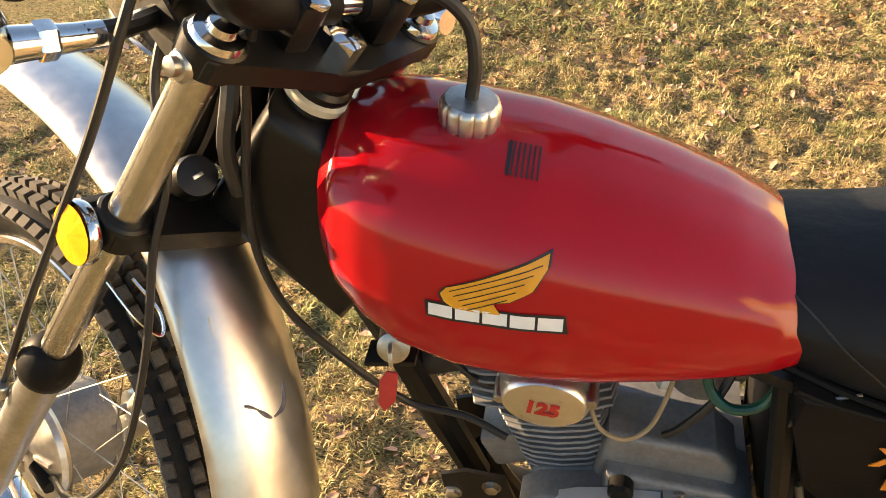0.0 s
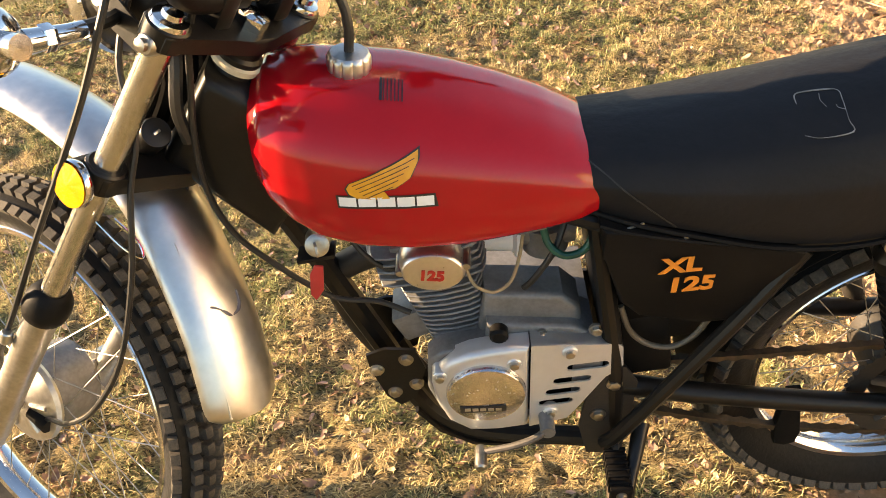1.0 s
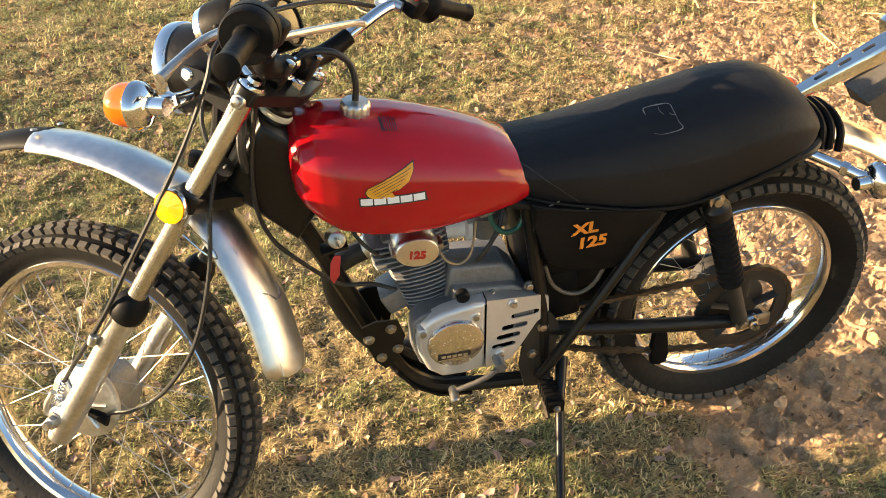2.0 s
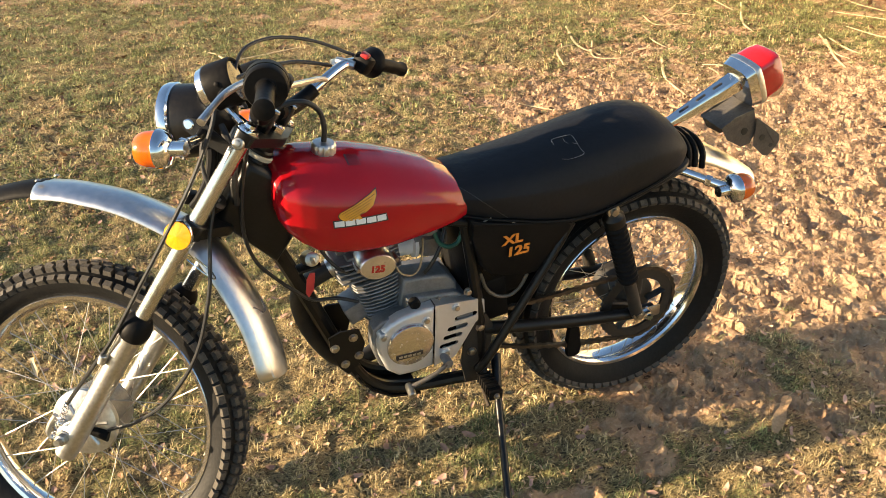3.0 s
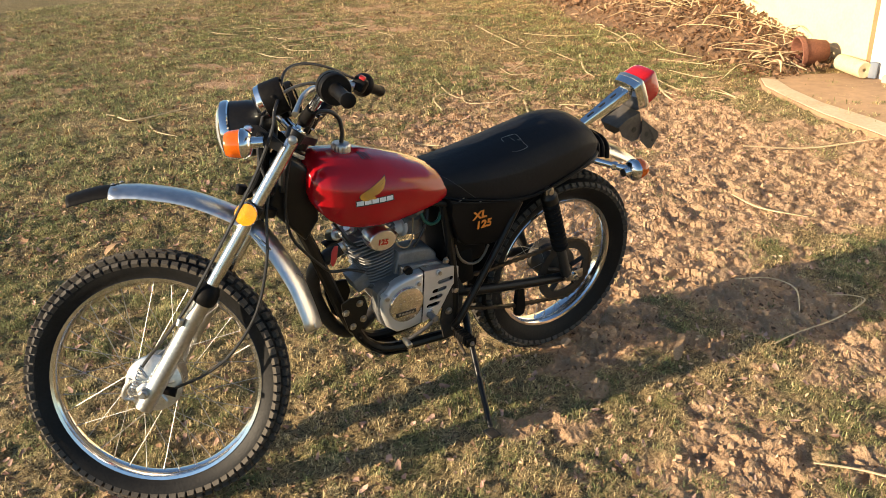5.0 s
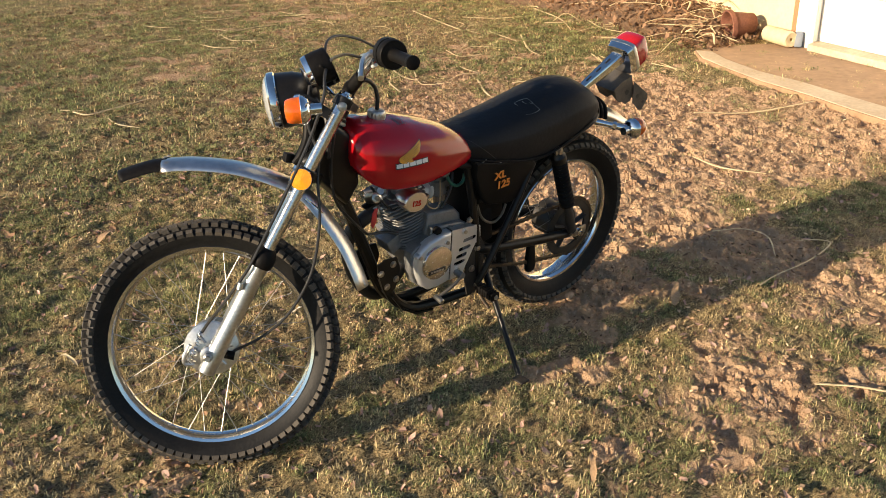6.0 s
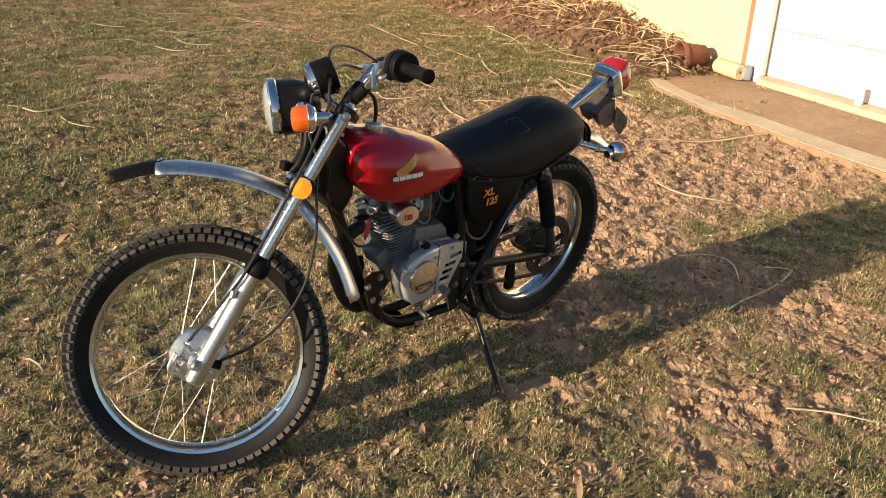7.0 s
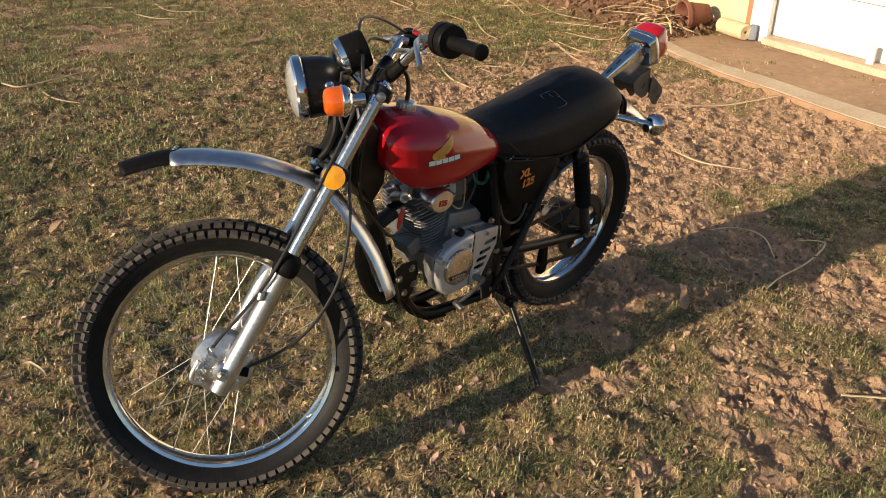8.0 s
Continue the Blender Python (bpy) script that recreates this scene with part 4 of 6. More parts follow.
# foot controls and stand
peg = bar("foot_peg", [(0.456, 0.095, 0.272), (0.460, 0.125, 0.262)], 0.011, DULL, bike, "folding foot peg with a ribbed black rubber")
block("peg_rubber", (0.030, 0.080, 0.022), (0.462, 0.160, 0.258), SATIN, peg, "ribbed black rubber")
for i in range(7):
    block("peg_rib", (0.034, 0.0070, 0.027), (0.462, 0.126 + 0.0115 * i, 0.258), SATIN, peg, bevel=0.002)
bolt(0.462, 0.201, 0.258, peg, 0.006)
peg2 = bar("foot_peg", [(0.452, -0.095, 0.262), (0.448, -0.125, 0.250)], 0.011, DULL, bike, "folding foot peg with a ribbed black rubber")
block("peg_rubber", (0.034, 0.088, 0.024), (0.442, -0.168, 0.262), SATIN, peg2)
st = bar("side_stand", [(0.418, 0.095, 0.292), (0.430, 0.130, 0.268), (0.450, 0.189, 0.224), (0.497, 0.366, 0.068)], [0.013, 0.0115, 0.0095, 0.009], BLACK, bike, "black steel side stand, lowered", n=12)
block("stand_foot", (0.034, 0.045, 0.006), (0.499, 0.378, 0.056), DULL, st, "flat steel foot", rot=(7, 0, 0), bevel=0.001)
b = bm_new()
tube(b, [(0.462, 0.100, 0.262), (0.470, 0.140, 0.234), (0.472, 0.182, 0.212)], 0.0052, 8, 4)
part("stand_spring", b, CHAIN, st, "coiled return spring")
lever = bar("shift_lever", [(0.568, 0.132, 0.352), (0.578, 0.150, 0.348), (0.612, 0.154, 0.331), (0.662, 0.148, 0.308)], 0.0056, GREY, bike, "worn dull gear lever")
turned_part("lever_boss", [(0.011, -0.025), (0.011, 0.020)], (0.568, 0.132, 0.352), (0, 1, 0), CAST, lever, n=16)
turned_part("lever_rubber", [(0.008, 0), (0.0095, 0.003), (0.0095, 0.034), (0.007, 0.037)], (0.665, 0.138, 0.307), (0.05, 1, -0.1), STEEL, lever, "worn pale lever tip", n=16)

# ignition switch and key
sw = turned_part("ignition_switch", [(0.015, -0.03), (0.017, -0.026), (0.0145, 0.0), (0.0155, 0.002), (0.0155, 0.007), (0.011, 0.009), (0.004, 0.0085)], (0.861, 0.086, 0.678), (-0.1, 0.9, 0.42), STEEL, bike, "chromed ignition switch with a key and red tag")
block("key_bow", (0.004, 0.022, 0.014), (0.860, 0.105, 0.685), STEEL, sw, rot=(25, 0, 15), bevel=0.001)
block("switch_bracket", (0.05, 0.03, 0.006), (0.866, 0.076, 0.655), BLACK, sw, "black bracket", rot=(0, 10, 0), bevel=0.001)
slab("key_tag", [(0.868, 0.650), (0.857, 0.648), (0.862, 0.606), (0.874, 0.588), (0.880, 0.600), (0.876, 0.635)], 0.094, 0.0965, mat("red key tag", (0.5, 0.04, 0.04), (0.42, 0.03, 0.03), 30, 0.4), sw, "red plastic key tag", bevel=0.0008)

# ---- front end, in the fork's axes ----
U = -0.018
for w, t, name, label in ((0.748, 0.020, "upper_clamp", "black upper fork clamp"), (0.538, 0.025, "lower_clamp", "black lower fork clamp")):
    b = bm_new()
    o = rounded([(0.012, -0.122), (0.018, -0.105), (0.012, -0.06), (0.008, 0), (0.012, 0.06), (0.018, 0.105), (0.012, 0.122), (-0.024, 0.122), (-0.030, 0.105), (-0.044, 0.04), (-0.052, 0), (-0.044, -0.04), (-0.030, -0.105), (-0.024, -0.122)], 2)
    plate(b, [(x + U + 0.006, y) for x, y in o], w - t / 2, w + t / 2, 0.004, axes="xy")
    clamp = part(name, b, BLACK, bike, label, FORK)
    for s in (1, -1):
        turned_part("clamp_collar", [(0.0215, w - t * 0.7), (0.024, w - t * 0.6), (0.024, w + t * 0.55), (0.0215, w + t * 0.65)], (U, 0.105 * s, 0), (0, 0, 1), BLACK, clamp)
        if w > 0.7:
            turned_part("fork_cap", [(0.0215, 0.745), (0.0215, 0.762), (0.0195, 0.766), (0.012, 0.768), (0.011, 0.774), (0.004, 0.776)], (U, 0.105 * s, 0), (0, 0, 1), CHROME, clamp, "bright fork cap bolt", n=24)
            turned_part("pinch_bolt", [(0.0125, -0.045), (0.0125, 0.0), (0.0105, 0.003), (0.0075, 0.0035), (0.0075, 0.009), (0.005, 0.010)], (U - 0.002, 0.127 * s, w - 0.012), (0, s, 0), STEEL, clamp, "plated pinch bolt in a round lug", n=16)
        else:
            bar("pinch_bolt", [(U + 0.026, 0.136 * s, w), (U + 0.026, 0.085 * s, w)], 0.006, STEEL, clamp, "", n=6, k=1)
    if w > 0.7:
        turned_part("stem_nut", [(0.026, 0.752), (0.026, 0.757), (0.018, 0.758), (0.018, 0.772), (0.012, 0.775)], (-0.035, 0, 0), (0, 0, 1), CHROME, clamp, "big chromed stem nut", n=6)
for s in (1, -1):
    rf2 = turned_part("reflector", [(0.020, -0.009), (0.0280, -0.007), (0.0290, -0.004), (0.0290, 0.0), (0.0275, 0.0035)], (-0.010, 0.137 * s, 0.524), (0.05, s, 0), CHROME, bike, "round amber side reflector in a chromed rim", FORK, 32)
    b = bm_new()
    n = 8
    ring_r = 0.0270
    c = b.verts.new((-0.010, 0.1465 * s, 0.524))
    rim = [b.verts.new((-0.010 + ring_r * math.cos(2 * math.pi * i / 32), 0.1435 * s, 0.524 + ring_r * math.sin(2 * math.pi * i / 32))) for i in range(32)]
    for i in range(32):
        b.faces.new((c, rim[i], rim[(i + 1) % 32]))
    for i in range(0, 32, 4):
        rim[i].co.y -= 0.0004 * s
    part("reflector_face", b, YELLOW, rf2, "faceted amber face", sharp=0.02)
    bar("reflector_stalk", [(-0.014, 0.112 * s, 0.526), (-0.012, 0.131 * s, 0.525)], 0.0125, BLACK, rf2, k=1)
# front fender and its flap
ff = arch("front_fender", [(0.335, 0.394), (0.30, 0.417), (0.25, 0.444), (0.153, 0.482), (0.05, 0.502), (-0.03, 0.503), (-0.11, 0.474), (-0.20, 0.426), (-0.262, 0.379), (-0.308, 0.338)], 0.062, 0.032, FENDER, bike, "bare aluminium high front fender, scuffed", FORK, (0.058, 0.066))
fl = arch("fender_flap", [(0.418, 0.316), (0.390, 0.346), (0.357, 0.378), (0.316, 0.409)], 0.046, 0.030, SATIN, ff, "black rubber fender flap", None, (0.047, 0.046))
for y in (0.034, -0.034):
    turned_part("rivet", [(0.0065, 0), (0.005, 0.003), (0.002, 0.004)], (0.322, y, 0.4045), (0.65, 0, 0.75), STEEL, ff, n=12)
SCUFF = mat("scuff mark", (0.12, 0.11, 0.13), (0.22, 0.21, 0.22), 60, 0.6)
bar("fender_crease", [(-0.10, 0.036, 0.470), (-0.18, 0.040, 0.425), (-0.25, 0.042, 0.374), (-0.296, 0.043, 0.335)], 0.0016, FENDER, ff, n=6)
for pts in ([(-0.178, 0.031, 0.4305), (-0.184, 0.024, 0.4310), (-0.190, 0.017, 0.4300)], [(-0.190, 0.017, 0.4300), (-0.199, 0.008, 0.4255), (-0.203, 0.003, 0.4235)], [(-0.203, 0.001, 0.4240), (-0.199, -0.010, 0.4255), (-0.191, -0.016, 0.4300), (-0.178, -0.019, 0.4375)]):
    bar("scuff", pts, [0.0014, 0.0034, 0.0028, 0.0012], SCUFF, ff, "dark scuff", n=6, k=4, flat=0.45)
bar("fender_stay", [(0.01, 0.070, 0.500), (0.0, 0.085, 0.505), (-0.016, 0.092, 0.525)], 0.008, BLACK, ff)
bar("fender_stay", [(0.01, -0.070, 0.500), (0.0, -0.085, 0.505), (-0.016, -0.092, 0.525)], 0.008, BLACK, ff)
# front hub fittings
bp = turned_part("brake_plate", [(0.072, -0.006), (0.075, 0.0), (0.073, 0.008), (0.050, 0.014), (0.030, 0.017), (0.016, 0.018)], (-0.005, 0.040, 0.0), (0, 1, 0), ALU, bike, "polished aluminium brake plate", FORK, 36)
for k in range(6):
    a = 2 * math.pi * k / 6 + 0.4
    bar("plate_web", [(-0.005 + 0.024 * math.cos(a), 0.057, 0.024 * math.sin(a)), (-0.005 + 0.056 * math.cos(a), 0.0535, 0.056 * math.sin(a))], 0.0042, ALU, bp, n=6, k=1)
turned_part("cam_boss", [(0.015, -0.01), (0.015, 0.012), (0.008, 0.016)], (0.034, 0.052, -0.030), (0, 1, 0), ALU, bp, n=16)
bar("brake_arm", [(0.018, 0.062, -0.055), (0.040, 0.066, -0.062), (0.050, 0.068, -0.045), (0.050, 0.068, -0.010)], 0.006, ALU, bp, "", None, 10)
b = bm_new()
coil = []
for i in range(91):
    t = i / 90
    c = Vector((0.038, 0.074, 0.038)).lerp(Vector((0.030, 0.070, -0.058)), t)
    a = 2 * math.pi * 11 * t
    coil.append(c + Vector((0.0062 * math.cos(a), 0.0062 * math.sin(a), 0)))
tube(b, coil, 0.0013, 5, 1)
part("return_spring", b, CHROME, bp, "coiled return spring")
turned_part("axle_nut", [(0.017, 0), (0.017, 0.003), (0.0125, 0.004), (0.0125, 0.016), (0.008, 0.018), (0.008, 0.028)], (-0.005, 0.125, 0.0), (0, 1, 0), STEEL, bp, "plated axle nut", n=6)
b = bm_new()
tube(b, [(-0.005, -0.13, 0), (-0.005, 0.13, 0)], 0.0075, 12, 1)
part("axle", b, STEEL, bp)
turned_part("speedo_drive", [(0.012, -0.02), (0.013, 0.02)], (-0.048, 0.052, 0.004), (-1, 0, 0.25), SATIN, bp, "black speedometer drive", n=14)
turned_part("cable_guide", [(0.007, -0.010), (0.0085, -0.008), (0.0085, 0.008), (0.007, 0.010)], (0.004, 0.128, 0.205), (0.2, 0, 1), ALU, bp, n=12)
# head lamp
HL = Vector((0.139, 0, 0.665))
FWD = Vector((0.79, 0, -0.61)).normalized()
hl = turned_part("head_lamp", [(0.010, -0.120), (0.040, -0.112), (0.060, -0.092), (0.070, -0.060), (0.073, -0.020), (0.073, -0.008)], HL, FWD, BLACK, bike, "round head lamp with a black shell and chromed rim", FORK, 40)
turned_part("lamp_rim", [(0.0735, -0.012), (0.077, -0.009), (0.0785, 0.000), (0.0765, 0.009), (0.0715, 0.0135), (0.069, 0.012)], HL, FWD, CHROME, hl, "chromed lamp rim", n=40)
turned_part("lamp_glass", [(0.070, 0.011), (0.066, 0.017), (0.050, 0.024), (0.025, 0.028), (0.003, 0.029)], HL, FWD, mat("fluted lamp glass", (0.34, 0.345, 0.335), (0.26, 0.265, 0.26), 50, 0.15, coat=0.5, bump=0.3), hl, "clouded lamp glass", n=40)
for s in (1, -1):
    b = bm_new()
    plate(b, [(0.0, 0.715), (0.070, 0.722), (0.10, 0.712), (0.095, 0.690), (0.068, 0.686), (0.0, 0.690)], 0.0875 * s, 0.0915 * s)
    part("lamp_bracket", b, BLACK, hl, "black lamp bracket")
    turned_part("lamp_bolt", [(0.012, -0.02), (0.012, 0.004), (0.008, 0.008)], (0.088, 0.086 * s, 0.702), (0, s, 0), CHROME, hl, "", n=14)
# instruments
AX = Vector((-0.62, 0, 0.78)).normalized()
for s in (1, -1):
    o = Vector((0.100 if s > 0 else 0.088, 0.064 * s, 0.766))
    g = turned_part("instrument", [(0.012, -0.008), (0.030, -0.006), (0.041, 0.003), (0.0440, 0.016), (0.0432, 0.018)], o, AX, CHROME, bike, "round instrument in a chromed cup and black case", FORK, 32)
    turned_part("instrument_case", [(0.0432, 0.016), (0.0442, 0.020), (0.0440, 0.066), (0.0415, 0.071), (0.038, 0.070), (0.037, 0.064)], o, AX, SATIN, g, "black rubber case", n=32)
    turned_part("dial", [(0.037, 0.060), (0.037, 0.062), (0.001, 0.062)], o, AX, INK, g, "dark dial behind glass", n=32)
    turned_part("dial_glass", [(0.038, 0.064), (0.036, 0.0675), (0.018, 0.069), (0.001, 0.0695)], o, AX, mat("dial glass", (0.03, 0.03, 0.033), (0.04, 0.04, 0.04), 8, 0.16, coat=0.1), g, "glossy dial glass", n=32)
    bar("instrument_bracket", [o + AX * 0.0, (0.06, 0.064 * s, 0.765), (0.01, 0.060 * s, 0.750)], 0.007, CHROME, g)
    turned_part("case_stud", [(0.005, 0), (0.005, 0.003), (0.003, 0.004)], o + AX * 0.045 + Vector((0, 0.0435 * s, 0)), (0, s, 0), SATIN, g, n=10)
# handlebar
BARS = FORK @ Matrix.Translation((-0.018, 0, 0.789)) @ pose(0, 0, 0, -3.4, 0, -1.3) @ Matrix.Translation((0.018, 0, -0.789))
HALF = [(-0.108, 0.388, 0.9175), (-0.086, 0.335, 0.916), (-0.055, 0.255, 0.908), (-0.042, 0.205, 0.896), (-0.034, 0.160, 0.862), (-0.024, 0.110, 0.808), (-0.020, 0.075, 0.792)]
hb = bar("handlebar", HALF + [(-0.018, 0.0, 0.789)] + [(x, -y, z) for x, y, z in HALF[::-1]], 0.0112, CHROME, bike, "chromed high handlebar with a cross brace", BARS, 14)
for s in (1, -1):
    bar("bar_sleeve", [(-0.018, 0.015 * s, 0.789), (-0.020, 0.075 * s, 0.792), (-0.024, 0.110 * s, 0.808), (-0.029, 0.135 * s, 0.834)], [0.0165, 0.0170, 0.0165, 0.0150], SATIN, hb, "black rubber sleeve on the bar", n=12)
bar("cross_brace", [(-0.036, 0.150, 0.862), (-0.034, 0.10, 0.866), (-0.034, -0.10, 0.866), (-0.036, -0.150, 0.862)], 0.0062, ALU, hb, "dull cross brace", n=10, k=3)
for s in (1, -1):
    block("bar_clamp", (0.036, 0.026, 0.050), (-0.020, 0.045 * s, 0.780), BLACK, hb, "black bar clamp", bevel=0.006)
    turned_part("clamp_bolt", [(0.009, 0), (0.009, 0.004), (0.007, 0.005)], (-0.033, 0.045 * s, 0.8055), (0, 0, 1), CHROME, hb, n=6)
    d = Vector((-0.032, 0.077 * s, 0.002)).normalized()
    e = Vector((-0.072, 0.301 * s, 0.9145))
    prof = [(0.016, 0.0), (0.022, 0.002), (0.022, 0.005), (0.0155, 0.008)]
    for i in range(7):
        prof += [(0.0150, 0.012 + 0.0130 * i), (0.0146, 0.0185 + 0.0130 * i)]
    prof += [(0.0152, 0.104), (0.0168, 0.110), (0.0168, 0.116), (0.012, 0.118)]
    turned_part("grip", prof, e, d, SATIN, hb, "ribbed black rubber grip", n=20)
    turned_part("grip_flange", [(0.016, -0.040), (0.0345, -0.040), (0.0365, -0.037), (0.0365, -0.019), (0.0340, -0.0185), (0.0340, -0.0150), (0.0360, -0.0145), (0.0355, 0.004), (0.0335, 0.007), (0.018, 0.007)] if s > 0 else [(0.018, -0.03), (0.030, -0.012), (0.034, -0.004), (0.034, 0.002), (0.018, 0.006)], e, d, SATIN, hb, "black dust cup" if s > 0 else "black throttle flange", n=28)
    block("switch_housing", (0.040, 0.036, 0.040), (-0.068, 0.240 * s, 0.915), SATIN, hb, "black switch housing", rot=(0, 0, 14 * s), bevel=0.008)
    bar("lever_perch", [(-0.060, 0.215 * s, 0.905), (-0.040, 0.212 * s, 0.900), (-0.022, 0.215 * s, 0.892)], 0.010, ALU, hb, "aluminium lever perch", n=10, k=3)
block("stop_switch", (0.018, 0.020, 0.012), (-0.068, -0.222, 0.936), mat("red switch", (0.5, 0.03, 0.03), (0.4, 0.02, 0.02), 30, 0.35), hb, "red stop switch", bevel=0.003)
lv = bar("clutch_lever", [(-0.026, 0.205, 0.892), (-0.018, 0.240, 0.882), (-0.016, 0.290, 0.868), (-0.022, 0.335, 0.850), (-0.030, 0.372, 0.832)], [0.0075, 0.0068, 0.006, 0.0055, 0.0075], ALU, hb, "dull worn clutch lever")
lv = bar("brake_lever", [(-0.022, -0.205, 0.890), (-0.010, -0.235, 0.882), (-0.012, -0.285, 0.882), (-0.030, -0.345, 0.888), (-0.048, -0.395, 0.885)], [0.007, 0.0062, 0.0055, 0.005, 0.005], ALU, hb, "polished brake lever")
for v in (0.135, 0.175):
    turned_part("cable_tape", [(0.0125, -0.006), (0.0128, 0.006)], (-0.030 - (v - 0.135) * 0.3, v, 0.845 if v < 0.15 else 0.878), (-0.25, 0.75, 0.62), WHITE, hb, "pale tape band", n=14)
# wiring and steering lock between the clamps
for v, k in ((0.030, 0.011), (0.008, 0.014), (-0.018, 0.013), (-0.045, 0.011)):
    bar("wiring_harness", [(0.080, v * 0.6, 0.690), (0.045, v, 0.665), (0.022, v * 1.2, 0.620), (0.016, v * 1.3, 0.575), (0.022, v * 1.1, 0.545)], [k * 0.8, k, k * 0.95, k, k * 0.8], SATIN, bike, "taped black wiring bundle", FORK, 10)
lock = turned_part("steering_lock", [(0.016, -0.020), (0.0195, -0.016), (0.0195, 0.018), (0.0175, 0.021), (0.0175, 0.024), (0.004, 0.025)], (-0.012, 0.046, 0.575), (-0.45, 0.35, 0.82), BLACK, bike, "black steering lock cylinder", FORK, 24)
block("key_slot", (0.0035, 0.010, 0.002), (-0.0235, 0.055, 0.596), ALU, lock, rot=(-22, -28, 20), bevel=0.0005)
# relay box between the legs
block("relay_box", (0.026, 0.030, 0.024), (0.042, 0.012, 0.550), SATIN, bike, "small black relay box", FORK, (0, 20, 25), 0.004)
# cables
bar("brake_cable", [(-0.020, -0.210, 0.890), (0.026, -0.130, 0.872), (0.050, -0.03, 0.846), (0.060, 0.075, 0.815), (0.052, 0.125, 0.780), (0.032, 0.140, 0.735), (0.016, 0.142, 0.634), (0.010, 0.142, 0.530), (0.006, 0.140, 0.400), (0.006, 0.130, 0.260), (0.020, 0.110, 0.150), (0.034, 0.082, 0.070), (0.038, 0.074, 0.036)], 0.0042, HOSE, bike, "black front brake cable", FORK, 8)
bar("speedo_cable", [(0.085, 0.062, 0.765), (0.04, 0.085, 0.66), (-0.02, 0.085, 0.60), (-0.052, 0.092, 0.535), (-0.105, 0.095, 0.440), (-0.146, 0.095, 0.310), (-0.142, 0.090, 0.185), (-0.108, 0.078, 0.095), (-0.066, 0.056, 0.030), (-0.055, 0.052, 0.008)], 0.0040, HOSE, bike, "black speedometer cable", FORK, 8)
bar("tacho_cable", [(0.09, -0.060, 0.765), (0.045, -0.05, 0.66), (0.0, -0.03, 0.58), (-0.04, -0.02, 0.50), (-0.10, -0.01, 0.47)], 0.0040, HOSE, bike, "black instrument cable", FORK, 8)
bar("throttle_cable", [(-0.050, -0.215, 0.935), (0.020, -0.140, 0.925), (0.072, -0.06, 0.900), (0.088, 0.02, 0.862), (0.060, 0.06, 0.81), (0.02, 0.05, 0.78)], 0.0036, HOSE, bike, "black throttle cable", FORK, 8)
bar("clutch_cable", [(0.935, 0.085, 1.020), (0.960, 0.070, 0.955), (0.972, 0.062, 0.905), (0.985, 0.062, 0.832), (0.988, 0.062, 0.751), (0.970, 0.060, 0.680), (0.932, 0.058, 0.626), (0.891, 0.055, 0.579), (0.855, 0.05, 0.545), (0.80, 0.05, 0.535), (0.755, 0.06, 0.520)], 0.0042, HOSE, bike, "black clutch cable")
bar("wire_loom", [(0.05, 0.04, 0.72), (0.0, 0.05, 0.69), (-0.03, 0.05, 0.64), (-0.05, 0.03, 0.60)], 0.008, HOSE, bike, "black wiring loom", FORK, 8)
bar("cable_hook", [(-0.040, 0.112, 0.480), (-0.080, 0.100, 0.470), (-0.100, 0.085, 0.466), (-0.080, 0.078, 0.472), (-0.045, 0.090, 0.482)], 0.0016, CHROME, bike, "bent wire cable hook", FORK, 6)


# ---- the lawn ----
TABLE = np.random.RandomState(7).rand(256, 256)


def vnoise(x, y):
    """Smooth noise from 0 to 1, over arrays."""
    xi, yi = np.floor(x).astype(int), np.floor(y).astype(int)
    fx, fy = x - xi, y - yi
    fx, fy = fx * fx * (3 - 2 * fx), fy * fy * (3 - 2 * fy)
    g = lambda i, j: TABLE[i & 255, j & 255]
    return (g(xi, yi) * (1 - fx) + g(xi + 1, yi) * fx) * (1 - fy) + (g(xi, yi + 1) * (1 - fx) + g(xi + 1, yi + 1) * fx) * fy


def fbm(x, y, n=4):
    return sum(vnoise(x * 2 ** i + 17 * i, y * 2 ** i + 31 * i) * 0.5 ** (i + 1) for i in range(n)) / (1 - 0.5 ** n)


def clods(x, y, s, seed, least=0.25, most=0.62):
    """Height of rounded lumps of soil that lie s metres apart, from 0 to about 1."""
    u = x / s + 40.3 * seed + 0.75 * (fbm(x / s * 1.7 + seed, y / s * 1.7, 3) - 0.5)
    v = y / s + 23.7 * seed + 0.75 * (fbm(x / s * 1.7 + 55, y / s * 1.7 + seed, 3) - 0.5)
    ui, vi = np.floor(u).astype(int), np.floor(v).astype(int)
    top = np.zeros_like(u)
    for i in (-1, 0, 1):
        for j in (-1, 0, 1):
            a, c = ui + i, vi + j
            px = a + 0.15 + 0.7 * TABLE[(a * 3 + seed) & 255, (c * 7) & 255]
            py = c + 0.15 + 0.7 * TABLE[(a * 5) & 255, (c * 11 + seed) & 255]
            r = least + (most - least) * TABLE[(a * 13 + seed) & 255, (c * 17 + seed) & 255]
            q = 1 - ((u - px) ** 2 + (v - py) ** 2) / r ** 2
            top = np.maximum(top, np.clip(q, 0, 1) ** 0.42 * r / most * (0.75 + 0.5 * TABLE[(a * 19) & 255, (c * 23 + seed) & 255]))
    return top


